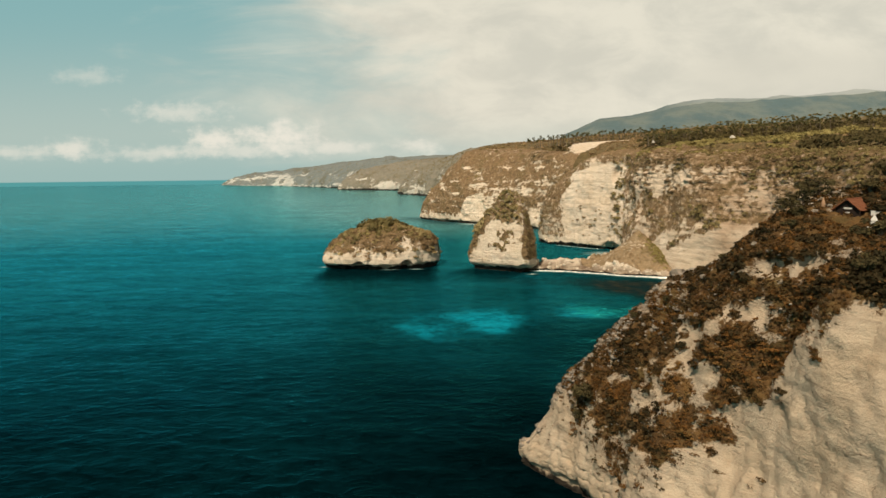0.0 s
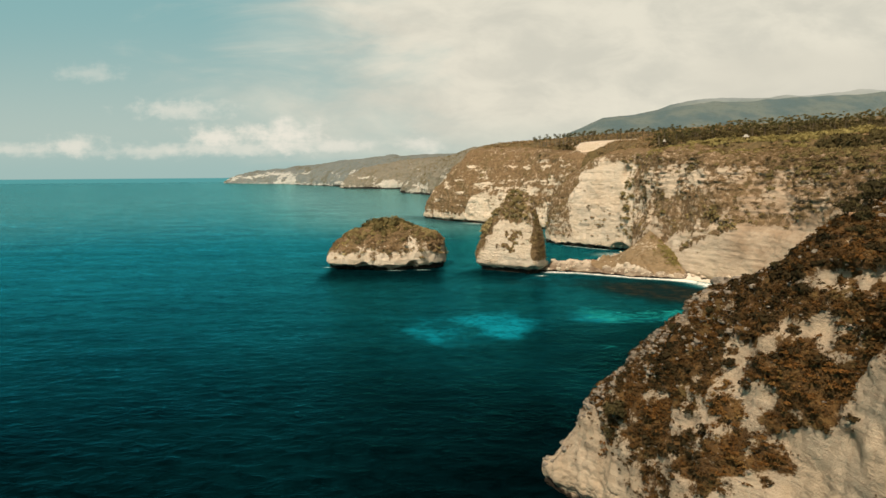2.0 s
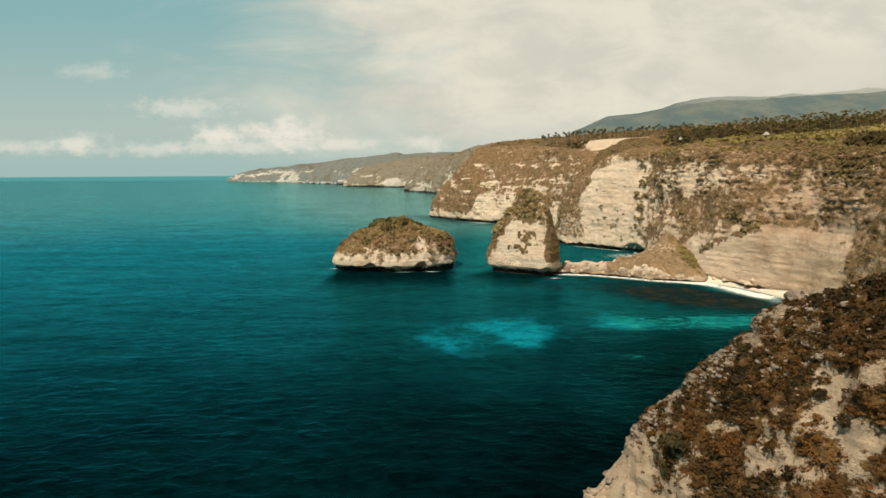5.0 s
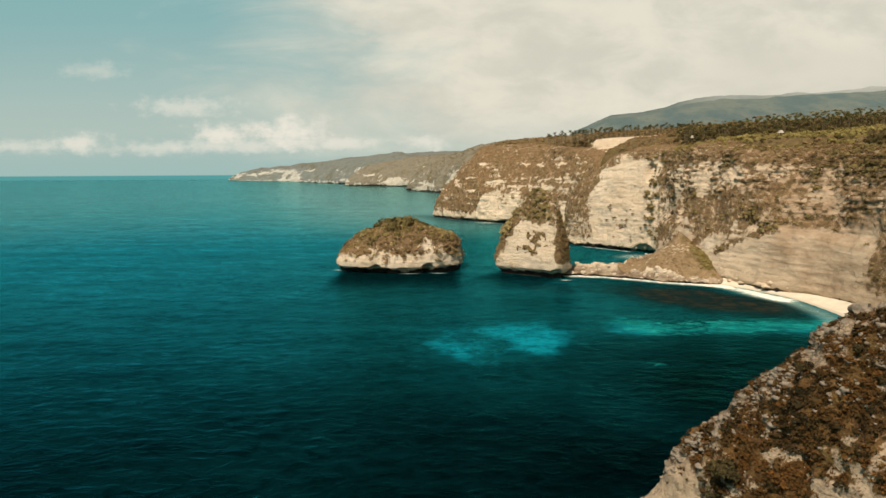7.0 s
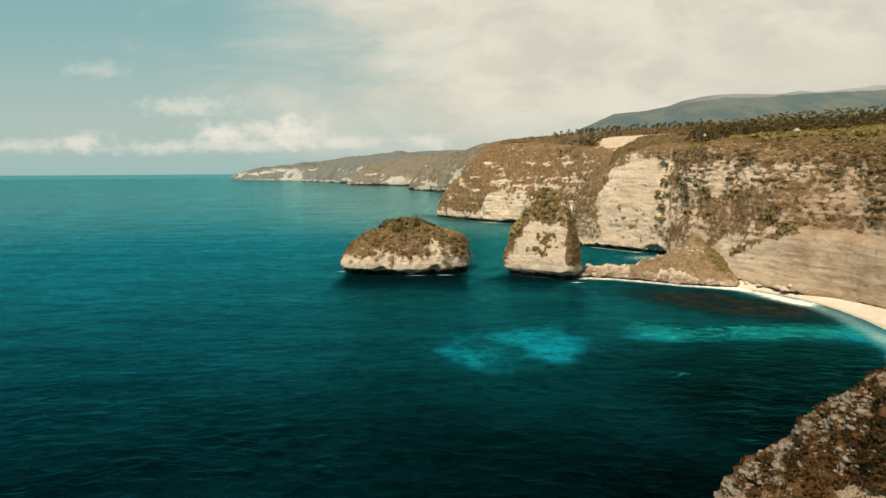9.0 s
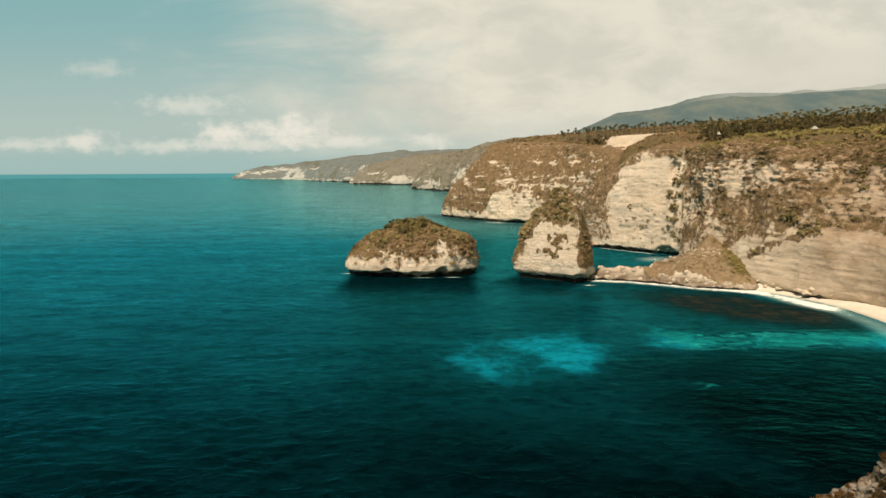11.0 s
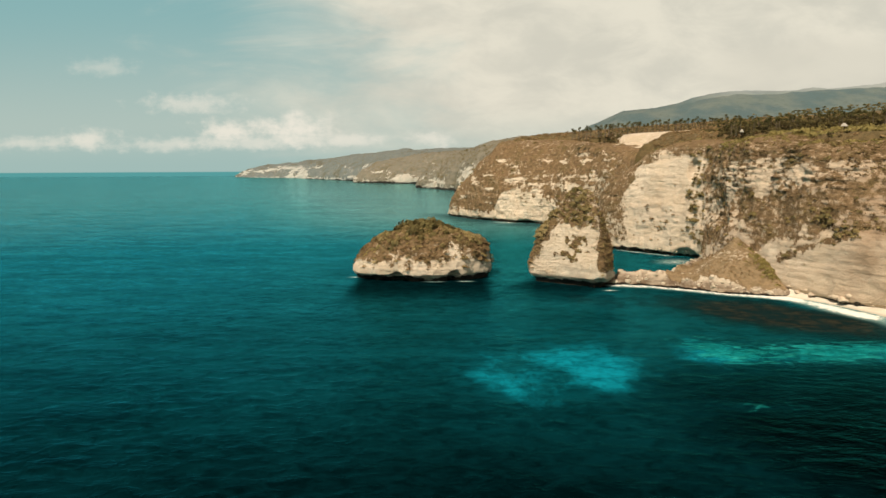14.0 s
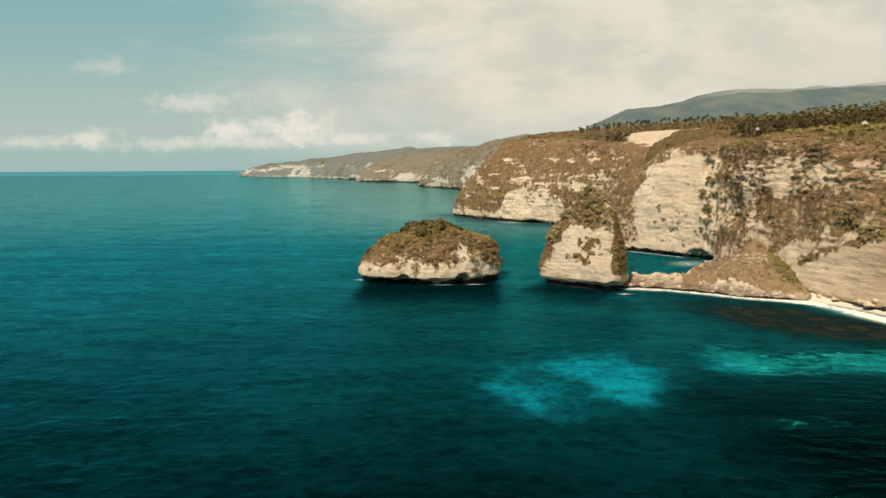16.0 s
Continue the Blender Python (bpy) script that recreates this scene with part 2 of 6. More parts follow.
BARK = plain("bark", (0.14, 0.105, 0.07), 0.9, 2.0)
TRUNK = plain("palm_trunk", (0.16, 0.125, 0.085), 0.9, 2.0)
STONE = plain("boulder_stone", (0.26, 0.215, 0.165), 0.95, 0.8, 0.7, 0.4)
WOOD = plain("dark_wood", (0.022, 0.013, 0.009), 0.8, 2.0)
ROOF = plain("terracotta_roof", (0.23, 0.088, 0.042), 0.85, 2.0)
THATCH = plain("grey_thatch", (0.50, 0.45, 0.38), 0.9, 2.5)
WHITE = plain("white_paint", (0.52, 0.49, 0.43), 0.7, 1.5, 0.2, 0.7)
TERRACE = plain("sandstone_terrace", (0.40, 0.24, 0.135), 0.9, 1.2, 0.5, 0.6)

# the sea: shoal = pale sand under shallow water, reef = dark weed, foam = broken water;
# three more paint in tone: dark towards the camera's path and off the headland,
# pale haze and sky sheen far out, dark reflections round the cliffs
SEA, n = material("sea_water")
place = n.add("ShaderNodeNewGeometry").outputs["Position"]
mask = {}
for key in ("shoal", "reef", "foam", "dip", "far_sheen", "dark_reflection", "ribbon"):
    node = n.add("ShaderNodeAttribute")
    node.attribute_name = key
    mask[key] = node.outputs["Fac"]
swell = n.noise(n.mapped(place, (0.020, 0.055, 1), (0, 0, radians(12))), 1.0, 4, 0.55, 0.3)
wave = n.noise(n.mapped(place, (0.15, 0.23, 1), (0, 0, radians(24))), 1.0, 5, 0.62, 0.8)
chop = n.noise(n.mapped(place, (0.45, 0.75, 1), (0, 0, radians(-28))), 1.0, 4, 0.6, 0.3)
wide = n.noise(n.mapped(place, (0.0035, 0.007, 1)), 1.0, 4, 0.6, 0.5)
bottom = n.noise(n.mapped(place, (0.085, 0.060, 1)), 1.0, 7, 0.62, 0.25)
# the water colour is painted darker round the camera's path
c = n.mix(mask["dip"], rgb(0.002, 0.076, 0.092), rgb(0.0002, 0.0015, 0.0020))
c = n.mix(n.math("MULTIPLY", n.step(wide, 0.40, 0.64), n.math("SUBTRACT", 0.5, n.math("MULTIPLY", mask["dip"], 0.5))), c, rgb(0.002, 0.072, 0.095))
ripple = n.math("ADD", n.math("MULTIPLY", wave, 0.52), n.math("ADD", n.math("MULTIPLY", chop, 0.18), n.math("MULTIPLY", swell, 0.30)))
soft_shoal = n.math("MULTIPLY", n.step(mask["shoal"], 0.0, 0.8), 0.6)
c = n.mix(soft_shoal, c, rgb(0.002, 0.092, 0.118))
# haze and sky sheen painted into the far water, paler with distance
c = n.mix(n.math("MULTIPLY", mask["far_sheen"], 0.7), c, rgb(0.020, 0.160, 0.180))
c = n.mix(n.step(mask["far_sheen"], 0.35, 0.95, 0.0, 0.75), c, rgb(0.10, 0.250, 0.255))
c = n.mix(n.math("MULTIPLY", mask["dark_reflection"], 0.93), c, rgb(0.0003, 0.004, 0.005))
shoal = n.math("ADD", mask["shoal"], n.math("MULTIPLY", n.math("SUBTRACT", bottom, 0.5), 1.15))
pale = n.mix(n.step(mask["shoal"], 1.0, 1.35), rgb(0.003, 0.215, 0.290), rgb(0.20, 0.44, 0.39))
c = n.mix(n.math("MULTIPLY", n.step(shoal, 0.28, 0.80), n.step(mask["shoal"], 0.02, 0.25, 0.0, 0.74)), c, pale)
mottle = n.noise(n.mapped(place, (0.22, 0.13, 1)), 1.0, 5, 0.65, 0.3)
c = n.mix(n.math("MULTIPLY", n.step(mottle, 0.48, 0.64), n.step(mask["shoal"], 0.15, 0.45, 0.0, 0.32)), c, rgb(0.0008, 0.026, 0.032))
thread = n.noise(n.mapped(place, (0.12, 0.27, 1), (0, 0, radians(-6))), 1.0, 6, 0.68, 0.9)
ribbon = n.step(n.math("ADD", mask["ribbon"], n.math("MULTIPLY", n.math("SUBTRACT", thread, 0.5), 2.6)), 0.42, 0.95)
c = n.mix(n.math("MULTIPLY", ribbon, n.step(mask["ribbon"], 0.05, 0.3, 0.0, 0.85)), c, n.mix(n.step(thread, 0.5, 0.7), rgb(0.004, 0.165, 0.165), rgb(0.02, 0.30, 0.27)))
weed = n.math("ADD", mask["reef"], n.math("MULTIPLY", n.math("SUBTRACT", bottom, 0.5), 1.2))
c = n.mix(n.math("MULTIPLY", n.step(weed, 0.15, 0.85), 0.92), c, n.mix(n.math("MULTIPLY", n.step(mask["reef"], 0.65, 1.1), n.step(bottom, 0.38, 0.62, 0.25, 1.0)), rgb(0.004, 0.014, 0.014), n.mix(n.step(wave, 0.35, 0.6), rgb(0.032, 0.027, 0.016), rgb(0.007, 0.011, 0.009))))
# lit and shaded wave sides are painted into the water colour
wave_shade = n.step(ripple, 0.38, 0.62, 1.45, 0.50)
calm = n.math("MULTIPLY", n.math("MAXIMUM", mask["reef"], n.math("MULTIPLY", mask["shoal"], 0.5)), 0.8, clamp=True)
wave_shade = n.math("ADD", n.math("MULTIPLY", wave_shade, n.math("SUBTRACT", 1.0, calm)), calm)
c = n.mix(1.0, c, n.add("ShaderNodeCombineXYZ", X=wave_shade, Y=wave_shade, Z=wave_shade).outputs[0], "MULTIPLY")
lace = n.noise(n.mapped(place, (0.35, 0.5, 1)), 1.0, 6, 0.7, 1.0)
surf = n.step(n.math("ADD", mask["foam"], n.math("MULTIPLY", n.math("SUBTRACT", lace, 0.5), 1.5)), 0.40, 0.66)
c = n.mix(n.step(mask["foam"], 0.05, 0.5, 0.0, 0.55), c, rgb(0.34, 0.50, 0.45))
c = n.mix(surf, c, rgb(0.80, 0.76, 0.68))
height = n.math("ADD", n.math("MULTIPLY", wave, 1.1), n.math("MULTIPLY", chop, 0.25))
height = n.math("ADD", height, n.math("MULTIPLY", swell, 1.6))
bump = n.add("ShaderNodeBump", Height=height, Strength=0.5, Distance=1.1).outputs[0]
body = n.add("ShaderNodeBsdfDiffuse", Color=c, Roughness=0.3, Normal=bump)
# bright and dull streaks of reflection are put into the gloss colour
streak = n.noise(n.mapped(place, (0.006, 0.030, 1), (0, 0, radians(8))), 1.0, 5, 0.62, 0.4)
lumps = n.noise(n.mapped(place, (0.055, 0.13, 1), (0, 0, radians(20))), 1.0, 6, 0.7, 0.6)
k = n.math("MULTIPLY", n.step(streak, 0.36, 0.64, 0.84, 1.12), n.step(lumps, 0.36, 0.64, 0.72, 1.28))
gleam = n.add("ShaderNodeCombineXYZ", X=k, Y=k, Z=k).outputs[0]
gloss = n.add("ShaderNodeBsdfGlossy", Color=n.mix(1.0, n.mix(n.step(mask["far_sheen"], 0.75, 1.5), n.mix(n.step(mask["far_sheen"], 0.30, 0.95), rgb(0.03, 0.455, 0.60), rgb(0.10, 0.51, 0.57)), rgb(0.37, 0.67, 0.68)), gleam, "MULTIPLY"), Roughness=0.14, Normal=bump)
fresnel = n.add("ShaderNodeFresnel", IOR=1.33, Normal=bump)
ramp = n.add("ShaderNodeValToRGB", Fac=fresnel.outputs[0])
e = ramp.color_ramp.elements
while len(e) < 7:
    e.new(0.5)
for i, (at, grey) in enumerate(((0.0, 0.002), (0.09, 0.002), (0.13, 0.010), (0.19, 0.086), (0.30, 0.20), (0.47, 0.45), (0.85, 1.0))):
    e[i].position, e[i].color = at, rgb(grey, grey, grey)
mirror = ramp.outputs[0]
mirror = n.math("MULTIPLY", mirror, n.math("MULTIPLY_ADD", mask["reef"], -0.85, 1.0, clamp=True))
share = n.math("MULTIPLY", mirror, n.math("MULTIPLY", n.math("MULTIPLY_ADD", surf, -0.8, 0.95), n.math("MULTIPLY_ADD", mask["dark_reflection"], -0.84, 1.0)))
both = n.add("ShaderNodeMixShader", Fac=share)
n.set(both, "1", body.outputs[0])
n.set(both, "2", gloss.outputs[0])
n.add("ShaderNodeOutputMaterial", Surface=both.outputs[0])

SAND, n = material("pale_beach_sand")
place = n.add("ShaderNodeNewGeometry").outputs["Position"]
a = n.noise(place, 0.15, 5, 0.6)
b = n.noise(place, 2.5, 5, 0.6)
z = n.add("ShaderNodeSeparateXYZ", Vector=place).outputs[2]
c = n.mix(n.step(a, 0.35, 0.65), rgb(0.68, 0.61, 0.50), rgb(0.60, 0.525, 0.415))
c = n.mix(n.step(n.math("ADD", z, a), 0.7, 1.2, 0.6, 0.0), c, rgb(0.42, 0.36, 0.27))
finish(n, c, 0.95, b, 0.4, 0.2, 0.1)

# ---- shaping tools ----


def lattice(p, seed):
    """Smooth value noise in -1..1 at the points p."""
    i = np.floor(p).astype(np.int64)
    f = p - i
    f = f * f * (3 - 2 * f)
    out = np.zeros(len(p))
    for dx in (0, 1):
        for dy in (0, 1):
            for dz in (0, 1):
                k = (i[:, 0] + dx) * 374761393 + (i[:, 1] + dy) * 668265263 + (i[:, 2] + dz) * 2147483647 + seed * 974711
                k = (k ^ (k >> 13)) * 1274126177 & 0x7FFFFFFF
                k = (k ^ (k >> 16)) & 0xFFFF
                w = (f[:, 0] if dx else 1 - f[:, 0]) * (f[:, 1] if dy else 1 - f[:, 1]) * (f[:, 2] if dz else 1 - f[:, 2])
                out += w * (k / 32767.5 - 1)
    return out


def fbm(p, octaves=4, seed=0, gain=0.5, ridged=False):
    total, amp, norm = np.zeros(len(p)), 1.0, 0.0
    for o in range(octaves):
        v = lattice(p * 2.0 ** o + 17.3 * o, seed + o)
        total += amp * (1 - 2 * np.abs(v) if ridged else v)
        norm += amp
        amp *= gain
    return total / norm


def smooth(x, lo, hi):
    t = np.clip((x - lo) / (hi - lo), 0, 1)
    return t * t * (3 - 2 * t)


def resample(curve, count, closed=False):
    """A rounded curve through the rows of curve (k x m x 3), at count even steps of its chord."""
    k = len(curve)
    if closed:
        curve = np.concatenate([curve[-1:], curve, curve[:2]])
    else:
        curve = np.concatenate([2 * curve[:1] - curve[1:2], curve, 2 * curve[-1:] - curve[-2:-1]])
    spans = k if closed else k - 1
    chord = np.linalg.norm(np.diff(curve, axis=0), axis=2).mean(axis=1)[1:1 + spans]
    mark = np.concatenate([[0], np.cumsum(chord)])
    s = np.linspace(0, mark[-1], count + (1 if closed else 0))[:count]
    i = np.clip(np.searchsorted(mark, s, side="right") - 1, 0, spans - 1)
    t = ((s - mark[i]) / np.maximum(chord[i], 1e-6))[:, None, None]
    p0, p1, p2, p3 = (curve[i + j] for j in range(4))
    m1, m2 = (p2 - p0) * 0.35, (p3 - p1) * 0.35
    return (2 * t ** 3 - 3 * t ** 2 + 1) * p1 + (t ** 3 - 2 * t ** 2 + t) * m1 + (-2 * t ** 3 + 3 * t ** 2) * p2 + (t ** 3 - t ** 2) * m2


def grid_normals(g, closed):
    du = np.roll(g, -1, 0) - np.roll(g, 1, 0) if closed else np.gradient(g, axis=0)
    dv = np.gradient(g, axis=1)
    nrm = np.cross(du, dv)
    return nrm / np.maximum(np.linalg.norm(nrm, axis=2, keepdims=True), 1e-9)


def grid_mesh(name, g, mat, closed=False, attrs=(), flip=False):
    """A mesh from a grid of points, smooth shaded, with float attributes on its points."""
    nu, nv = g.shape[:2]
    idx = np.arange(nu * nv).reshape(nu, nv)
    if closed:
        idx = np.concatenate([idx, idx[:1]])
    a, b, c, d = idx[:-1, :-1], idx[1:, :-1], idx[1:, 1:], idx[:-1, 1:]
    quads = np.stack([a, b, c, d] if not flip else [d, c, b, a], -1).reshape(-1, 4)
    return raw_mesh(name, g.reshape(-1, 3), quads, mat, attrs)


def raw_mesh(name, verts, faces, mat, attrs=(), shade=True):
    faces = np.asarray(faces)
    me = bpy.data.meshes.new(name)
    count, width = faces.shape
    me.vertices.add(len(verts))
    me.vertices.foreach_set("co", np.ascontiguousarray(verts, dtype=np.float32).ravel())
    me.loops.add(count * width)
    me.loops.foreach_set("vertex_index", faces.astype(np.int32).ravel())
    me.polygons.add(count)
    me.polygons.foreach_set("loop_start", np.arange(0, count * width, width, dtype=np.int32))
    if shade:
        me.polygons.foreach_set("use_smooth", np.ones(count, dtype=bool))
    me.update(calc_edges=True)
    me.materials.append(mat)
    for key, values in attrs:
        me.attributes.new(key, "FLOAT", "POINT").data.foreach_set("value", np.asarray(values, dtype=np.float32).ravel())
    return me


def carve(g, closed, *hollows, side=1):
    """Sinks hollows into a grid surface. hollows: x, y, z, radius, height, depth."""
    nrm = grid_normals(g, closed).reshape(-1, 3)
    p = g.reshape(-1, 3)
    sink = np.zeros(len(p))
    for x, y, z, r, h, dip in hollows:
        d = ((p[:, 0] - x) ** 2 + (p[:, 1] - y) ** 2) / r ** 2 + ((p[:, 2] - z) / h) ** 2
        sink = np.maximum(sink, dip * (1 - smooth(np.sqrt(d), 0.65, 1.05)))
    return (p - side * nrm * sink[:, None] * np.array([1, 1, 0.2])).reshape(g.shape)


def stroke(p, radius, *line, ragged=0.45, seed=7):
    """1 along a line through space, 0 past the radius, with an uneven edge."""
    line = np.array(line if len(line) > 1 else line * 2, dtype=float)
    best = np.full(len(p), 1e12)
    for a, b in zip(line[:-1], line[1:]):
        ab = b - a
        t = np.clip(((p - a) @ ab) / max(ab @ ab, 1e-6), 0, 1)
        best = np.minimum(best, ((p - a - t[:, None] * ab) ** 2).sum(1))
    d = np.sqrt(best) / radius
    return 1 - smooth(d + ragged * fbm(p / (radius * 0.55), 3, seed) * (d < 2.5), 0.3, 1.2)


class Land:
    """A rock mass lofted through cross-sections, roughened into beds, gullies and blocks."""

    def __init__(self, covers, closed=False):
        self.sections, self.covers, self.closed = [], covers, closed

    def section(self, *points):
        self.sections.append(points)

    def coast(self, x, y, heading, *profile):
        """A section that starts on the shore at x, y and climbs inland along heading; profile rows are inset, height."""
        c, s = math.cos(radians(heading)), math.sin(radians(heading))
        self.sections.append([(x + c * d, y + s * d, z) for d, z in profile])

    def shape(self, nu, nv, size, rough=1.0, beds=1.0, seed=0, notch=1.8, swell=2.0, worn_flat=None):
        g = np.array(self.sections, dtype=float)
        g = resample(g, nu, self.closed)
        cov = np.array(self.covers)
        rows = resample(np.swapaxes(g, 0, 1), nv)
        chord = np.linalg.norm(np.diff(np.swapaxes(g, 0, 1), axis=0), axis=2).mean(axis=1)
        mark = np.concatenate([[0], np.cumsum(chord)])
        cov = np.interp(np.linspace(0, mark[-1], nv), mark, cov)
        g = np.swapaxes(rows, 0, 1)
        nrm = grid_normals(g, self.closed)
        p = g.reshape(-1, 3)
        q = nrm.reshape(-1, 3)
        steep = np.clip(1.25 - np.abs(q[:, 2]), 0.25, 1)
        warp = fbm(p / (14 * size), 3, seed + 40)
        lift = rough * size * (2.6 * fbm(p / (20 * size), 4, seed, 0.55) + 0.9 * fbm(p / (6 * size), 4, seed + 7, 0.55, True) * steep)
        lift += swell * size * steep * (fbm(p * np.array([1, 1, 0.45]) / (26 * size), 3, seed + 70, 0.5, True) - 0.2 + 0.8 * fbm(p / (34 * size), 2, seed + 75))
        # gullies run down the face
        lift += rough * size * 1.1 * steep * fbm(p * np.array([1, 1, 0.22]) / (7 * size), 3, seed + 15, 0.5, True)
        # beds stand out as ledges
        worn = smooth(fbm(p / (11 * size), 3, seed + 50), -0.15, 0.45)
        bed = (p[:, 2] / (4.3 * size) + 1.9 * warp + 0.35 * fbm(p / (4 * size), 2, seed + 51)) % 1.0
        lift += beds * size * steep * worn * (0.65 * smooth(bed, 0.0, 0.75) - 0.65 * smooth(bed, 0.82, 1.0))
        bed = (p[:, 2] / (1.3 * size) + 1.6 * warp + 0.3) % 1.0
        lift += beds * size * steep * worn * 0.20 * (smooth(bed, 0.0, 0.7) - smooth(bed, 0.8, 1.0))
        # broken blocks
        lift += rough * size * 0.35 * steep * fbm(p / (2.2 * size), 3, seed + 60, 0.55, True)
        if worn_flat is not None:  # sheer faces break off smooth
            lift *= worn_flat(p)
        # the swell has cut a notch at the waterline
        lift -= notch * (1 - smooth(p[:, 2] + 2.4 * warp, 1.6, 3.4)) * smooth(steep, 0.4, 0.8)
        p = p + q * lift[:, None]
        cover = np.repeat(cov[None, :], nu, 0).reshape(-1)
        return p.reshape(nu, nv, 3), cover

    def cover_of(self, g, cover, seed, spread, gain=1.0):
        """Where plants hold: the row's own share, less on the steep, in patches."""
        nrm = grid_normals(g, self.closed).reshape(-1, 3)
        p = g.reshape(-1, 3)
        lean = np.stack([p[:, 0] + 0.6 * p[:, 2], p[:, 1] - 0.6 * p[:, 2], 0.35 * p[:, 2]], -1)
        patch = 0.6 * fbm(lean / spread, 4, seed, 0.6) + 0.5 * fbm(p / (spread * 0.4), 3, seed + 9)
        return np.clip(cover + gain * (1.0 * patch + 0.45 * (np.abs(nrm[:, 2]) - 0.5)) * smooth(cover, 0.0, 0.12), 0, 1)


def clump(rng, leaves, flat=0.75, leaf=0.34):
    """One bush of loose leaves round a ragged mound: points and triangles, about 1 m in radius."""
    d = rng.normal(size=(leaves, 3))
    d /= np.linalg.norm(d, axis=1, keepdims=True)
    d[:, 2] = np.abs(d[:, 2]) * 1.0 - 0.15
    lobes = rng.normal(size=(4, 3))
    bulge = 0.72 + 0.28 * np.max(np.abs(d @ lobes.T), axis=1) / 1.6
    c = d * (bulge * rng.uniform(0.65, 1.12, leaves))[:, None] * np.array([1, 1, flat])
    a = rng.normal(size=(leaves, 3))
    a -= d * (a * d).sum(1, keepdims=True) * 0.6
    a /= np.linalg.norm(a, axis=1, keepdims=True)
    b = np.cross(a, d) + rng.normal(size=(leaves, 3)) * 0.4
    b /= np.linalg.norm(b, axis=1, keepdims=True)
    s = leaf * rng.uniform(0.6, 1.4, (leaves, 1))
    pts = np.stack([c - a * s, c + a * s * 0.3 + b * s, c + a * s * 0.5 - b * s * 0.9], 1).reshape(-1, 3)
    return pts, np.arange(leaves * 3).reshape(-1, 3)


RNG = np.random.default_rng(7)
CLUMPS = [clump(RNG, 46) for _ in range(7)]
FINE_CLUMPS = [clump(RNG, 34, 0.75, 0.30) for _ in range(7)]
SMALL_CLUMPS = [clump(RNG, 22, 0.7, 0.5) for _ in range(7)]


def tuft(rng, blades):
    """A tuft of dry grass: thin blades that lean outward."""
    a, r = rng.uniform(0, 2 * np.pi, blades), rng.uniform(0.1, 0.7, blades)
    foot = np.stack([np.cos(a) * r * 0.5, np.sin(a) * r * 0.5, 0 * a], -1)
    side = np.stack([-np.sin(a), np.cos(a), 0 * a], -1) * 0.11
    tip = foot + np.stack([np.cos(a) * r, np.sin(a) * r, rng.uniform(0.5, 1.1, blades)], -1)
    return np.stack([foot - side, foot + side, tip], 1).reshape(-1, 3), np.arange(blades * 3).reshape(-1, 3)


TUFTS = [tuft(RNG, 14) for _ in range(6)]


def scatter(name, places, sizes, tones, mat, label, category, kinds=None, tall=1.0, seed=1):
    """Bushes past counting, joined into one thing."""
    rng = np.random.default_rng(seed)
    kinds = kinds or CLUMPS
    vs, fs, ts, base = [], [], [], 0
    pick = rng.integers(0, len(kinds), len(places))
    for k, (pts, tris) in enumerate(kinds):
        at = np.where(pick == k)[0]
        if not len(at):
            continue
        turn = rng.uniform(0, 2 * np.pi, len(at))
        c, s = np.cos(turn)[:, None], np.sin(turn)[:, None]
        x = pts[None, :, 0] * c - pts[None, :, 1] * s
        y = pts[None, :, 0] * s + pts[None, :, 1] * c
        z = np.repeat(pts[None, :, 2], len(at), 0) * tall
        v = np.stack([x, y, z], -1) * sizes[at][:, None, None] + places[at][:, None, :]
        f = tris[None] + (np.arange(len(at)) * len(pts))[:, None, None] + base
        base += v.shape[0] * v.shape[1]
        vs.append(v.reshape(-1, 3)), fs.append(f.reshape(-1, 3)), ts.append(np.repeat(tones[at], len(pts)))
    me = raw_mesh(name, np.concatenate(vs), np.concatenate(fs), mat, [("tone", np.concatenate(ts))], False)
    return tagged(new(name, me), label, category, kind="stuff")


def spots(g, weight, count, seed):
    """Random places on a grid surface, more where weight is high."""
    rng = np.random.default_rng(seed)
    du = np.linalg.norm(np.gradient(g, axis=0), axis=2)
    dv = np.linalg.norm(np.gradient(g, axis=1), axis=2)
    w = (du * dv).reshape(-1) * weight
    i = rng.choice(len(w), size=count, p=w / w.sum())
    nu, nv = g.shape[:2]
    a, b = np.minimum(i // nv, nu - 2), np.minimum(i % nv, nv - 2)
    s, t = rng.random((count, 1)), rng.random((count, 1))
    p = g[a, b] * (1 - s) * (1 - t) + g[a + 1, b] * s * (1 - t) + g[a, b + 1] * (1 - s) * t + g[a + 1, b + 1] * s * t
    return p, i


def part(name, bm, mat, parent, label=""):
    me = bpy.data.meshes.new(name)
    bm.to_mesh(me)
    bm.free()
    me.materials.append(mat)
    ob = new(name, me)
    ob.parent = parent
    return tagged(ob, label)


def box(bm, x0, x1, y0, y1, z0, z1, bevel=0.0):
    made = bmesh.ops.create_cube(bm, size=1)["verts"]
    for v in made:
        v.co = ((x0 + x1) / 2 + v.co.x * (x1 - x0), (y0 + y1) / 2 + v.co.y * (y1 - y0), (z0 + z1) / 2 + v.co.z * (z1 - z0))
    if bevel:
        edges = list({e for v in made for e in v.link_edges})
        bmesh.ops.bevel(bm, geom=edges, offset=bevel, segments=2, profile=0.6, affect="EDGES")
    return bm


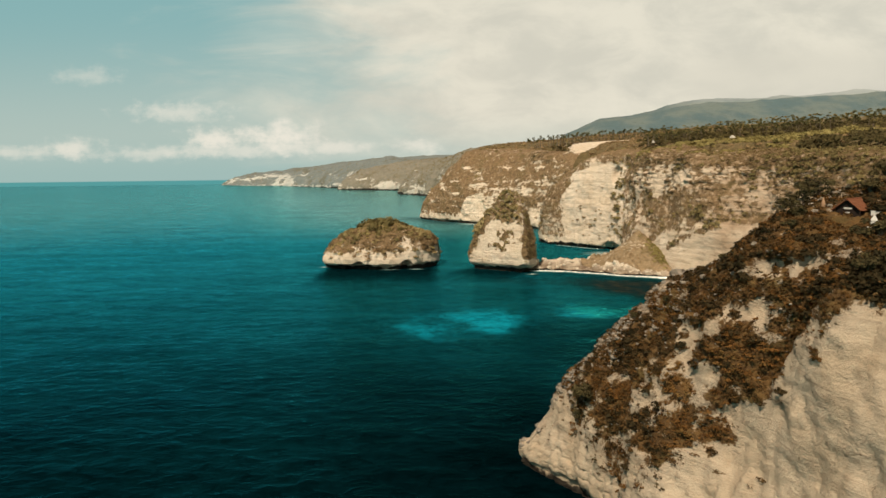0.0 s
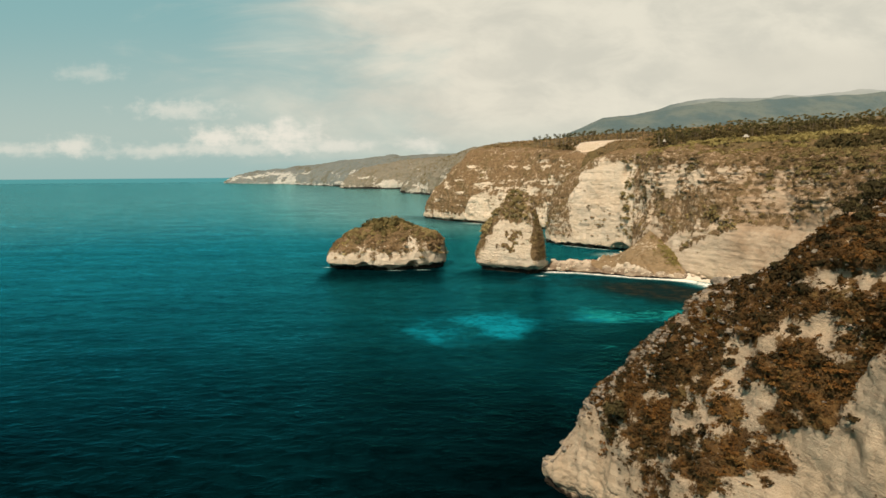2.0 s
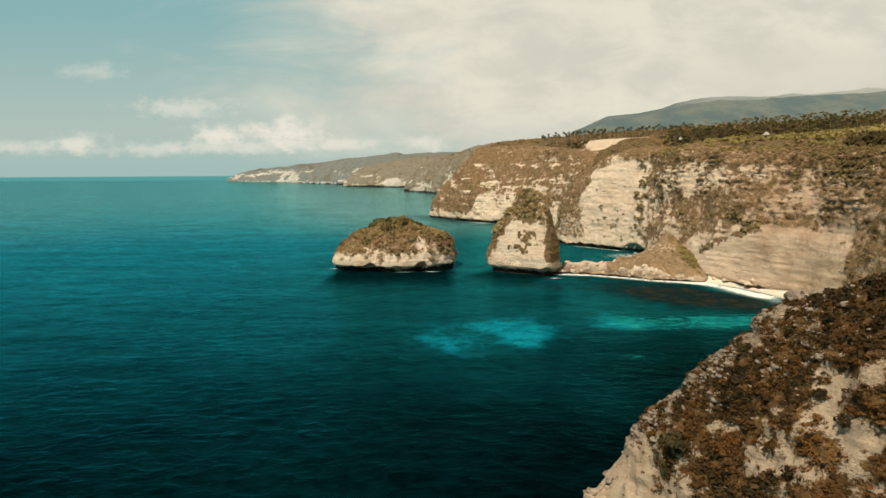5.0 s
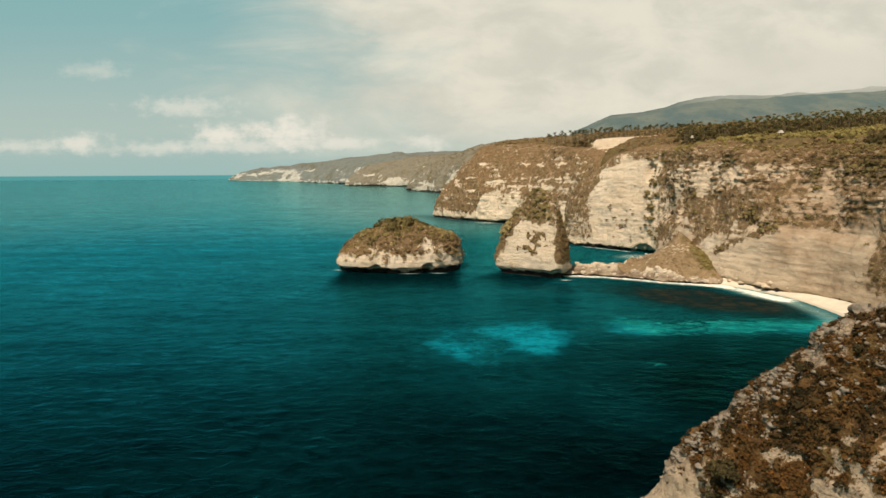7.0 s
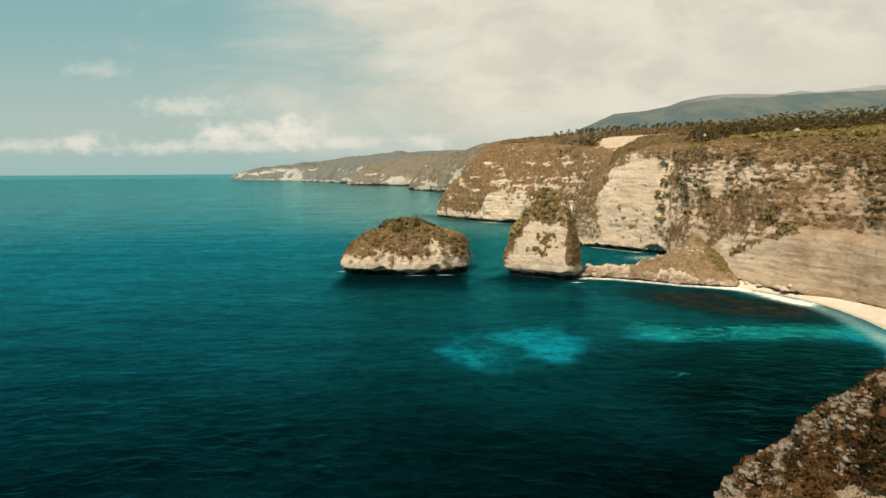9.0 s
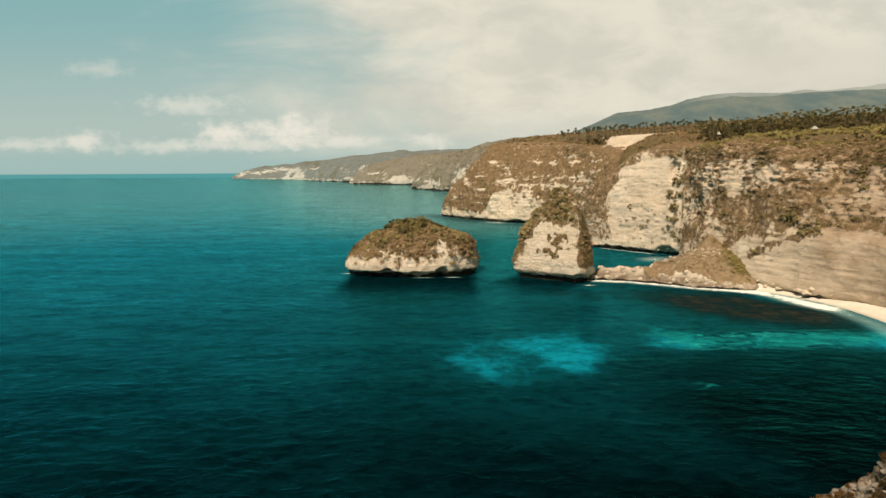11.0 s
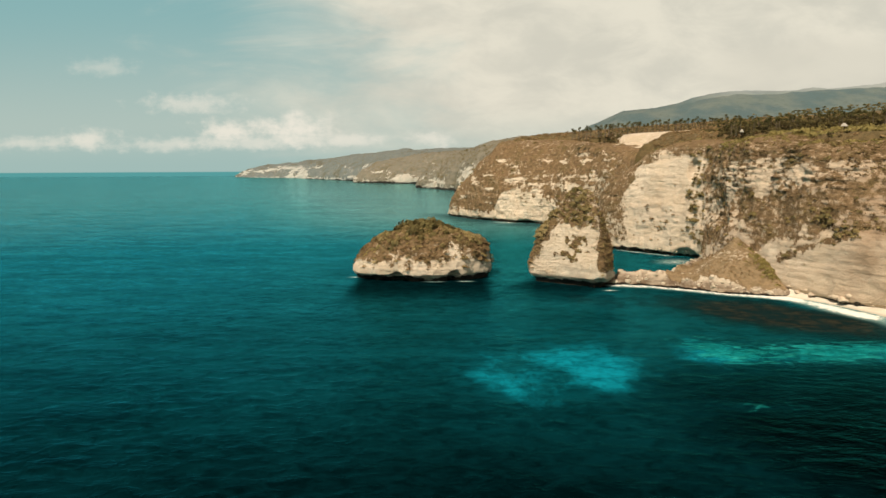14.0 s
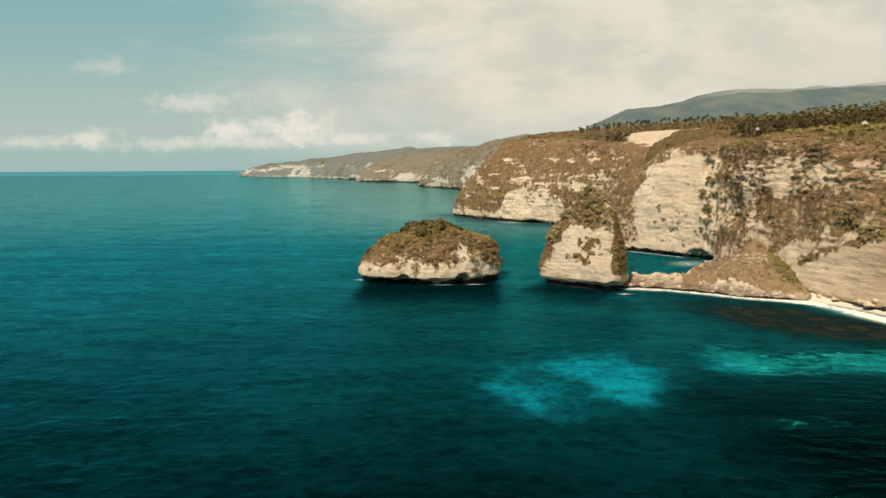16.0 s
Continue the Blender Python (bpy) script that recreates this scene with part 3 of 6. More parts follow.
def tube(bm, path, radii, sides=7):
    """A tapered stem along a path."""
    rings = []
    for i, (p, r) in enumerate(zip(path, radii)):
        a = Vector(path[min(i + 1, len(path) - 1)]) - Vector(path[max(i - 1, 0)])
        m = a.to_track_quat("Z", "Y").to_matrix()
        rings.append([bm.verts.new(Vector(p) + m @ Vector((r * math.cos(k * 2 * math.pi / sides), r * math.sin(k * 2 * math.pi / sides), 0))) for k in range(sides)])
    for a, b in zip(rings, rings[1:]):
        for k in range(sides):
            bm.faces.new((a[k], a[(k + 1) % sides], b[(k + 1) % sides], b[k]))
    bm.faces.new(rings[-1])
    return bm

# ---- the land ----
# the near headland: sections from the seaward foot over the crest to the bay
near = Land((0.0, 0.04, 0.34, 0.66, 0.62, 0.6, 0.3))
near.section((17.4, 144.8, -4), (16.9, 145.2, 1.5), (17.3, 145.8, 3.5), (18, 146.4, 5), (18.8, 147.5, 5.2), (19.5, 149.5, 3), (19.5, 151, -4))
near.section((21.0, 140.5, -4), (20.3, 141.3, 3), (21.0, 142.7, 6.5), (22.2, 144.5, 8.6), (24.0, 146.7, 9), (25.5, 148.5, 5), (27, 151, -4))
near.section((25.2, 135.4, -4), (25.4, 136.2, 5), (26.8, 138.4, 13), (28.4, 141, 19), (30.0, 143, 22.8), (35, 147, 14), (38, 152, -4))
near.section((30.0, 129.0, -4), (30.0, 130.5, 5), (31.6, 132.4, 17), (33.5, 134.5, 26), (38.6, 136.5, 34), (45, 142, 22), (50, 151, -4))
near.section((32.0, 119.5, -4), (34.0, 121.5, 9), (38.0, 121.5, 26), (42.2, 123.0, 38), (48.8, 130.5, 45.6), (58.5, 138, 34), (65, 152, -4))
near.section((33.5, 108.5, -4), (36.5, 111, 15), (41.5, 112.0, 28), (47.5, 113.5, 43), (54.8, 120, 51.4), (72, 132, 45), (85, 154, -4))
near.section((39.0, 97.0, -4), (45.5, 99, 15), (49.0, 101.5, 33), (53.0, 104.5, 50), (58.8, 107.5, 61.0), (84, 126, 60), (110, 162, -4))
near.section((45.0, 83.0, -4), (51.5, 86, 18), (53.8, 88.5, 38), (56.5, 91, 52), (62.8, 99, 61.4), (92, 118, 65), (135, 195, -4))
near.section((53.0, 68.0, -4), (58.0, 72, 24), (60.0, 76, 42), (61.5, 81, 54), (66.5, 91, 60.2), (102, 102, 68), (165, 205, 10))
near.section((68.0, 45.0, -4), (72.0, 49, 28), (75.0, 54, 46), (79, 60, 60), (87, 72, 68), (122, 86, 76), (205, 190, 60))
near.section((110, -5, -4), (114, 0, 30), (118, 5, 48), (122, 10, 64), (131, 22, 74), (162, 40, 84), (265, 150, 84))
near.section((200, -100, -4), (205, -95, 30), (210, -90, 50), (215, -85, 66), (225, -75, 78), (255, -50, 88), (340, 60, 98))
NEAR_G, cov = near.shape(580, 370, 0.62, 0.95, 0.7, 3, 1.4, 4.0)
nrm = grid_normals(NEAR_G, False).reshape(-1, 3)
p = NEAR_G.reshape(-1, 3)
# flutes and folds run down the walls
flow = np.stack([p @ np.array([0.83, -0.55, 0.10]), p @ np.array([0.45, 0.50, -0.74]), p @ np.array([0.35, 0.65, 0.67])], -1)
fold = 0.5 * fbm(flow / np.array([7.0, 7.0, 30.0]), 3, 63, 0.5, True) + 0.25 * fbm(flow / np.array([2.2, 2.2, 12.0]), 3, 64, 0.5, True)
NEAR_G = (p + nrm * (fold * smooth(1.1 - np.abs(nrm[:, 2]), 0.1, 0.6))[:, None]).reshape(NEAR_G.shape)
p = NEAR_G.reshape(-1, 3)
# bare white walls low on the seaward side, a gully of scrub above them, boulders and rock along the crest
nrm = grid_normals(NEAR_G, False).reshape(-1, 3)
patch = fbm(p / 5.5, 4, 61, 0.6)
wall = smooth(p[:, 0] - 0.30 * (p[:, 1] - 100) - 0.62 * (p[:, 2] - 40) + 2.5 * patch, 49.5, 54) * (1 - smooth(p[:, 2] + 4 * patch, 49, 54))
wall = wall * (1 - 0.92 * stroke(p, 3.6, (46.5, 101.5, 34), (50.6, 94.4, 37), seed=21)) * (1 - 0.85 * stroke(p, 3.0, (42, 106.5, 25), (46.5, 101, 27), seed=22))
# a crease runs down between the scrub and the bare wall; hollows of pale marl lie open among the scrub
crease = stroke(p, 1.6, (53.6, 90.1, 52.2), (51.5, 94.6, 42.5), (49.4, 97.5, 35), ragged=0.3)
open_marl = np.maximum(stroke(p, 3.0, (44.4, 110.9, 41), (42.4, 111.2, 36), (45.2, 105.2, 35.5), seed=11), stroke(p, 2.0, (50.8, 99.6, 47.5), (47.5, 105, 46.5), seed=12))
open_marl = np.maximum(open_marl, np.maximum(stroke(p, 2.5, (53.4, 103, 54), (56.4, 94.8, 55.2), seed=13, ragged=0.2), stroke(p, 2.3, (40.2, 114.2, 30), (43.6, 106.2, 27), seed=14)))
open_marl = np.maximum(open_marl, np.maximum(stroke(p, 1.3, (46.5, 112.2, 46.5), (49.5, 107.5, 50), seed=15), stroke(p, 1.5, (36.5, 122.5, 29), (38, 118.5, 27), seed=16)))
nose = 1 - smooth(p[:, 0] + 0.25 * (p[:, 1] - 140), 26, 30)
low = 1 - smooth(p[:, 2] + 7 * patch, 7, 15)
NEAR_COVER = 0.66 + 0.6 * patch + 1.3 * fbm(p / 2.3, 3, 62) + 0.25 * (np.abs(nrm[:, 2]) - 0.45) + 0.35 * smooth(p[:, 2], 42, 54)
NEAR_COVER += 0.55 * stroke(p, 8.0, (27.5, 137, 14), (33, 129, 23), (38, 124, 33), (45, 119, 44), (50, 112, 51), seed=17) + 0.35 * stroke(p, 3.8, (50.5, 96, 43), (47, 102, 40), (50, 95.5, 36), (46.5, 101.5, 33), seed=18) + 0.35 * stroke(p, 3.5, (39, 113, 24), (46, 101.5, 27), seed=19)
crest = NEAR_G[:, :, 2].argmax(axis=1)[:, None]
strip = np.exp(-((np.arange(NEAR_G.shape[1])[None, :] - crest + 6) / 16.0) ** 2).ravel() * smooth(p[:, 1], 104, 114)
crag = (1 - wall) * (1 - 0.6 * nose) * (1 - 0.8 * open_marl) * (1.05 * fbm(p / 3.0, 3, 68, 0.6, True) + 0.5 * fbm(p / 1.1, 2, 69, 0.6, True))
p = p + nrm * (crag * (0.6 + 0.6 * strip) - 1.1 * crease - 0.5 * open_marl + 0.8 * stroke(p, 1.5, (54.0, 103.6, 57.0), (57.2, 94.6, 58.0), seed=20))[:, None]
# the ground is lowered before the house, to bring it into the camera's view
p[:, 2] -= 1.7 * np.exp(-((p[:, 0] - 66.5) / 6) ** 2 - ((p[:, 1] - 102.5) / 5) ** 2) * smooth(p[:, 2], 52, 57)
NEAR_G = p.reshape(NEAR_G.shape)
NEAR_COVER = NEAR_COVER - 0.45 * strip * smooth(fbm(p / 3.5, 3, 65), -0.3, 0.2)
# a few cushions of scrub hold on the bare wall
speck = smooth(fbm(p / 1.5, 3, 87), 0.12, 0.3)
cushion = smooth(fbm(p / 3.2, 3, 88) + 0.3 * fbm(p / 11, 2, 89), 0.40, 0.50) * smooth(p[:, 2], 10, 16)
NEAR_COVER = np.clip(NEAR_COVER * (1 - wall) * (1 - 0.9 * nose) * (1 - 0.95 * low) * (1 - 0.9 * open_marl) + 0.75 * open_marl * speck + 0.8 * crease + 0.6 * cushion * np.maximum(wall, low) * (1 - nose), 0, 1)
near_headland = tagged(new("near_headland", grid_mesh("near_headland", NEAR_G, NEAR, attrs=[("cover", NEAR_COVER), ("stain_shade", np.clip(0.3 + 0.6 * strip + 0.45 * smooth(p[:, 2], 46, 56), 0, 0.9) * (1 - wall) * (1 - 0.6 * nose) * (1 - 0.8 * low) * (1 - 0.85 * open_marl))])),
                       "pale limestone headland with rust-brown scrub on its slopes", "headland", kind="structure")


def plateau_height(x, y):
    z = 84 + 0.062 * np.clip(x - 160, -120, 900) + 0.05 * np.clip(y - 400, -150, 900)
    z = z + 4.5 * smooth(y, 840, 930) * (1 - smooth(y, 1500, 2200))
    return z + 3.0 * fbm(np.stack([x / 90, y / 90, 0 * x], -1), 3, 21)


# the bay: shore, beach cliff, scrub slope, white cove wall, gorge, and the banded headland beyond
bay = Land((0.0, 0.16, 0.34, 0.50, 0.60, 0.82, 0.95))
bay.coast(118, 172, 5, (0, -4), (4, 20), (8, 38), (14, 50), (22, 62), (30, 70), (60, 70))
bay.coast(165, 240, -5, (0, -4), (3, 16), (6, 34), (10, 48), (18, 62), (28, 73), (60, 74))
bay.coast(187, 300, 0, (0, -4), (2, 18), (4, 38), (7, 53), (13, 66), (24, 78), (60, 80))
bay.coast(189, 335, 2, (0, -4), (1, 18), (3, 38), (6, 54), (12, 68), (22, 80), (60, 83))
bay.coast(183, 368, 25, (0, -4), (1, 18), (3, 36), (7, 50), (15, 66), (27, 80), (70, 85))
bay.coast(168, 393, 50, (0, -4), (2, 19), (4, 36), (9, 50), (18, 66), (32, 81), (75, 86))
bay.coast(157, 418, 52, (0, -4), (3, 20), (6, 36), (9, 52), (16, 68), (28, 82), (75, 87))
bay.coast(150, 448, 35, (0, -4), (2, 20), (5, 38), (9, 55), (15, 71), (24, 84), (70, 89))
bay.coast(143, 480, 15, (0, -4), (3, 20), (6, 37), (9, 54), (14, 72), (22, 86), (70, 91))
bay.coast(151, 525, 5, (0, -4), (2, 18), (4, 36), (7, 55), (11, 72), (18, 87), (70, 93))
bay.coast(158, 556, 30, (0, -4), (0.5, 18), (2, 38), (4, 56), (7, 72), (14, 87), (70, 94))
bay.coast(141, 577, 48, (0, -4), (0.5, 18), (2, 38), (5, 58), (10, 76), (18, 88), (70, 95))
bay.coast(124, 598, 48, (0, -4), (1, 18), (3, 38), (6, 56), (12, 72), (22, 82), (70, 92))
bay.coast(108, 618, 52, (0, -4), (1, 16), (2, 32), (4, 46), (9, 58), (20, 66), (80, 84))
bay.coast(97, 640, 35, (0, -4), (0.5, 14), (1.5, 26), (3, 38), (7, 49), (20, 56), (90, 86))
bay.coast(104, 690, 10, (0, -4), (2, 12), (6, 24), (12, 36), (22, 48), (40, 62), (90, 94))
bay.coast(128, 745, 0, (0, -4), (4, 14), (9, 28), (15, 44), (24, 62), (38, 82), (90, 97))
bay.coast(112, 800, 20, (0, -4), (2, 18), (5, 34), (10, 52), (20, 74), (34, 94), (90, 101))
bay.coast(80, 858, 50, (0, -4), (1, 18), (4, 36), (12, 56), (28, 80), (48, 100), (100, 107))
bay.coast(38, 890, 58, (0, -4), (1, 16), (4, 34), (14, 56), (32, 82), (56, 103), (110, 110))
bay.coast(2, 928, 52, (0, -4), (1, 15), (5, 32), (14, 54), (32, 82), (58, 104), (120, 111))
bay.coast(-26, 975, 35, (0, -4), (1, 12), (6, 28), (18, 50), (50, 82), (90, 103), (135, 111))
bay.coast(-37, 1012, 12, (0, -4), (2, 12), (8, 27), (23, 49), (64, 85), (108, 104), (145, 112))
bay.coast(-30, 1065, -15, (0, -4), (2, 15), (8, 31), (23, 52), (62, 85), (106, 105), (145, 112))
bay.coast(10, 1130, -35, (0, -4), (2, 18), (8, 36), (22, 58), (54, 88), (92, 108), (135, 114))
bay.coast(120, 1260, -40, (0, -4), (2, 18), (8, 38), (20, 62), (40, 92), (70, 111), (120, 118))
bay.coast(300, 1500, -40, (0, -4), (2, 18), (8, 38), (20, 62), (40, 92), (70, 111), (120, 125))


def scree_at(p):
    """Tongues of dry grass and scree on the slope over the bay."""
    scree = np.maximum(stroke(p, 7, (184, 403, 68), (174, 405, 53), (164, 416, 38), seed=41), stroke(p, 15, (155, 470, 46), (160, 440, 46), (161, 426, 48), (153, 450, 33), seed=42))
    scree = np.maximum(scree, np.maximum(stroke(p, 4.0, (172, 399, 34), (164, 416, 27), (156, 433, 19), seed=43), stroke(p, 10, (152, 520, 52), (148, 500, 30), (150, 545, 14), seed=44)))
    scree = np.maximum(scree, np.maximum(stroke(p, 7, (163, 567, 72), (158, 564, 46), (156, 560, 22), seed=45), stroke(p, 3.5, (187, 378, 43), (190, 369, 39), seed=46)))
    return scree


def sheer(p):
    cove = smooth(p[:, 1], 548, 562) * (1 - smooth(p[:, 1], 612, 630))
    foot = (1 - smooth(p[:, 2], 26, 40)) * (1 - smooth(p[:, 1], 540, 552))
    return 1 - 0.40 * cove - 0.86 * foot


BAY_G, cov = bay.shape(1500, 220, 1.35, 0.85, 0.32, 11, -1.8, 2.8, sheer)
p = BAY_G.reshape(-1, 3)
nrm = grid_normals(BAY_G, False).reshape(-1, 3)
# hard beds jut out as broken ledges high on the cliffs
tilt = p[:, 2] + 5 * fbm(p / 60, 2, 33) + 3.0 * fbm(p / 14, 3, 34)
high = smooth(tilt, 44, 58) * (1 - smooth(tilt, 80, 88)) * (1 - smooth(p[:, 1], 520, 556))
high = np.maximum(high, smooth(tilt, 22, 30) * (1 - smooth(tilt, 58, 66)) * smooth(p[:, 1], 790, 840))
bed = (tilt / 4.2) % 1.0
jut = (smooth(bed, 0.05, 0.30) - smooth(bed, 0.62, 0.72)) * smooth(fbm(p / 11, 3, 35), -0.05, 0.3)
flat_out = -nrm * np.array([1, 1, 0.15])
BAY_G = (p + flat_out * ((1.4 - 0.6 * smooth(p[:, 1], 700, 780)) * (1 - 0.85 * scree_at(p)) * jut * high * smooth(1.2 - np.abs(nrm[:, 2]), 0.2, 0.6))[:, None]).reshape(BAY_G.shape)
p = BAY_G.reshape(-1, 3)
nrm = grid_normals(BAY_G, False).reshape(-1, 3)
# gullies and crags break up the slope; the cove wall is scalloped
broken = (1 - smooth(p[:, 1], 545, 560)) * smooth(p[:, 2] - np.interp(p[:, 1], [330, 396, 430, 462, 480], [41, 36, 26, 9, 3]), -1, 5) * smooth(p[:, 1], 300, 340)
steepness = smooth(1.15 - np.abs(nrm[:, 2]), 0.15, 0.6)
dig = broken * (1 - 0.8 * scree_at(p)) * steepness * (1.2 * fbm(p / 6, 3, 141, 0.55, True) + 0.7 * fbm(p / 2.6, 2, 142, 0.5, True))
dig += smooth(p[:, 1], 455, 490) * (1 - smooth(p[:, 1], 560, 575)) * steepness * 3.2 * fbm(p * np.array([1, 1, 0.22]) / 9, 3, 143, 0.55, True)
dig += smooth(p[:, 1], 555, 566) * (1 - smooth(p[:, 1], 615, 625)) * (0.9 * fbm(p / np.array([24, 24, 14]), 3, 144, 0.5, True) + 0.3 * fbm(p / np.array([9, 9, 2.0]), 3, 145, 0.5))
dig += (1 - broken) * (1 - smooth(p[:, 1], 450, 470)) * smooth(p[:, 2], 2, 6) * (0.5 * fbm(p / np.array([45, 45, 2.2]), 4, 147, 0.65) + 1.2 * fbm(p / np.array([14, 14, 9]), 4, 148, 0.55, True))
dig += smooth(p[:, 1], 620, 650) * steepness * (1.6 * fbm(p / 9, 4, 146, 0.55, True))
BAY_G = (p - nrm * np.array([1, 1, 0.4]) * dig[:, None]).reshape(BAY_G.shape)
BAY_G = carve(BAY_G, False, (150, 566, 0, 12, 8, 5), (136, 583, 0, 10, 4, 5), (124, 598, 0, 8, 3, 4), (156, 571, 68, 5, 10, 5), (60, 872, 0, 14, 5, 6), (10, 918, 0, 12, 4, 5), side=-1)
p = BAY_G.reshape(-1, 3)
BAY_COVER = bay.cover_of(BAY_G, cov, 23, 24.0, 1.15)
rough_z = p[:, 2] + 5 * fbm(p / 16, 3, 29)
cove_wall = smooth(p[:, 1], 556, 568) * (1 - smooth(p[:, 1], 612, 622)) * (1 - smooth(rough_z + 1.1 * np.maximum(p[:, 1] - 596, 0), 74, 79))
spur = smooth(p[:, 1] - 0.35 * np.minimum(p[:, 2], 40), 598, 606) * (1 - smooth(p[:, 1], 700, 740)) * smooth(p[:, 2], 3, 10)
# the slope over the bay: bedded rock in level streaks, scrub on the treads
facing = 1 - smooth(p[:, 1], 548, 558)
tread = fbm(p / np.array([26, 26, 4.5]), 4, 37, 0.6)
clumped = fbm(p / 7.0, 3, 38)
side_slope = 0.50 + 0.6 * tread + 0.55 * clumped + 0.5 * fbm(p / 2.6, 2, 40) + 0.75 * smooth(rough_z, 68, 78)
# its foot is a smooth bare face under a broken lip
lip = np.interp(p[:, 1], [330, 372, 396, 415, 430, 446, 462, 480], [41, 39, 36, 30, 26, 22, 9, 3])
foot = 1 - smooth(p[:, 2] - lip + 3 * clumped, -2, 2.5)
side_slope = np.clip(side_slope, 0.1, 0.8) * (1 - 0.95 * foot)
side_slope = np.maximum(side_slope, (0.62 + 0.4 * clumped) * (1 - smooth(p[:, 1] + 4 * tread, 338, 346)) * smooth(p[:, 2], 5, 14))
# tongues of dry grass and scree run down it
scree = scree_at(p)
side_slope = np.maximum(side_slope, 0.95 * scree)
ledge = np.maximum(stroke(p, 9, (155, 494, 61), (155, 489, 55), seed=51), np.maximum(stroke(p, 8, (157, 466, 60), (157, 460, 56), seed=52), stroke(p, 7, (166, 440, 66), (167, 432, 64), seed=53)))
ledge = np.maximum(ledge, np.maximum(stroke(p, 7, (178, 414, 68), (181, 407, 64), seed=54), stroke(p, 2.6, (156, 486, 73), (165, 452, 72.5), (187, 402, 69.5), (201, 372, 69), ragged=0.7, seed=55)))
ledge = np.maximum(ledge, np.maximum(stroke(p, 5, (157, 430, 27), (154, 441, 24), seed=56), stroke(p, 6, (191, 386, 60), (194, 374, 50), seed=57)))
side_slope = side_slope * (1 - 0.75 * ledge * smooth(clumped + 0.6 * tread, -0.35, 0.0))
# the headland beyond: bands of bare beds, a pale foot, scrub to the tip
beds = fbm(p / np.array([60, 60, 4.0]), 3, 39, 0.6)
far_z = p[:, 2] + 9 * fbm(p / 22, 4, 24, 0.6) + 8 * fbm(p / 5, 3, 30, 0.6)
out_there = smooth(p[:, 1], 760, 800)
white_foot = 1 - smooth(far_z + 9 * fbm(p / np.array([9, 9, 26]), 3, 149, 0.6) - 28 * smooth(p[:, 0], 16, 40) * (1 - 0.5 * smooth(p[:, 0], 75, 105)), 9, 14)
band = np.exp(-((far_z - 53) / 7) ** 2) * smooth(beds + 0.5 * fbm(p / 28, 3, 28), -0.25, 0.12) * smooth(p[:, 0], 24, 50)
blotch = smooth(fbm(p / np.array([18, 18, 6]), 5, 27, 0.65), 0.12, 0.5) * (1 - smooth(p[:, 2], 84, 96))
headland = 0.74 + 0.3 * fbm(p / 9, 3, 26) - 0.56 * white_foot - 0.48 * band - 0.55 * blotch + 0.3 * smooth(fbm(p / 4.5, 3, 150), 0.15, 0.4) * smooth(p[:, 2], 10, 16)
BAY_COVER = np.clip(BAY_COVER * (1 - cove_wall) + 0.5 * spur, 0.06, 0.8) * (1 - facing) + side_slope * facing
BAY_COVER = BAY_COVER * (1 - out_there) + headland * out_there
BAY_COVER = np.maximum(BAY_COVER, 0.9 * smooth(rough_z, 79, 84) * smooth(p[:, 1], 545, 560) * (1 - out_there))
BAY_COVER = np.minimum(np.clip(BAY_COVER, 0, 1), 0.66 + 0.3 * smooth(p[:, 2], 84, 92) + 0.15 * smooth(p[:, 1], 600, 700))
quarry = np.exp(-((p[:, 0] - 205) / 44) ** 2 - ((p[:, 1] - 800) / 50) ** 2) * smooth(p[:, 2], 86, 92)
BAY_COVER *= 1 - 0.92 * smooth(quarry + 0.6 * fbm(p / np.array([16, 16, 3]), 5, 39, 0.65), 0.25, 0.65)
# brown stain, with the shade of the sun-averted beach face painted in
bay_cliffs = tagged(new("bay_cliffs", grid_mesh("bay_cliffs", BAY_G, CLIFF, attrs=[("cover", BAY_COVER), ("stain_shade", 1.0 * (1 - smooth(p[:, 1] + 24 * fbm(p / 30, 2, 25), 385, 440)) + 0.35 * (1 - foot) * (1 - smooth(p[:, 1] + 14 * fbm(p / 20, 2, 26), 530, 552)))])),
                    "bedded cream limestone sea cliffs with dry scrub", "cliff", kind="structure")

# the plateau behind the cliffs, one sheet to the hills
shore = resample(np.array([[s[0]] for s in bay.sections], dtype=float), 700)[:, 0, :2]
brow = resample(np.array([[s[5]] for s in bay.sections], dtype=float), 700)[:, 0, :2]
inland = (brow - shore) / np.linalg.norm(brow - shore, axis=1, keepdims=True)
xs = np.concatenate([np.arange(40, 420, 6.0), np.geomspace(420, 4600, 60)])
ys = np.concatenate([np.arange(170, 1250, 7.0), np.geomspace(1250, 4300, 50)])
gx, gy = np.meshgrid(xs, ys, indexing="ij")
q = np.stack([gx.ravel(), gy.ravel()], -1)
past = np.empty(len(q))
for i in range(0, len(q), 2000):
    d = q[i:i + 2000, None] - brow[None]
    k = (d ** 2).sum(2).argmin(1)
    past[i:i + 2000] = ((q[i:i + 2000] - brow[k]) * inland[k]).sum(1)
gz = plateau_height(q[:, 0], q[:, 1])
gz = gz - 6.0 * np.exp(-((q[:, 0] - 142) / 26) ** 2 - ((q[:, 1] - 655) / 45) ** 2)
gz = gz + (110 + 0.05 * q[:, 0] - gz) * smooth(q[:, 1], 1400, 2600)
gz = np.where(past > 22, gz, gz - 1.0 - (gz + 25) * smooth(-past, -22, 6))
PLATEAU_G = np.stack([gx, gy, gz.reshape(gx.shape)], -1)
patch = fbm(PLATEAU_G.reshape(-1, 3) / 40, 4, 71)
quarry = np.exp(-((q[:, 0] - 192) / 42) ** 2 - ((q[:, 1] - 800) / 55) ** 2)
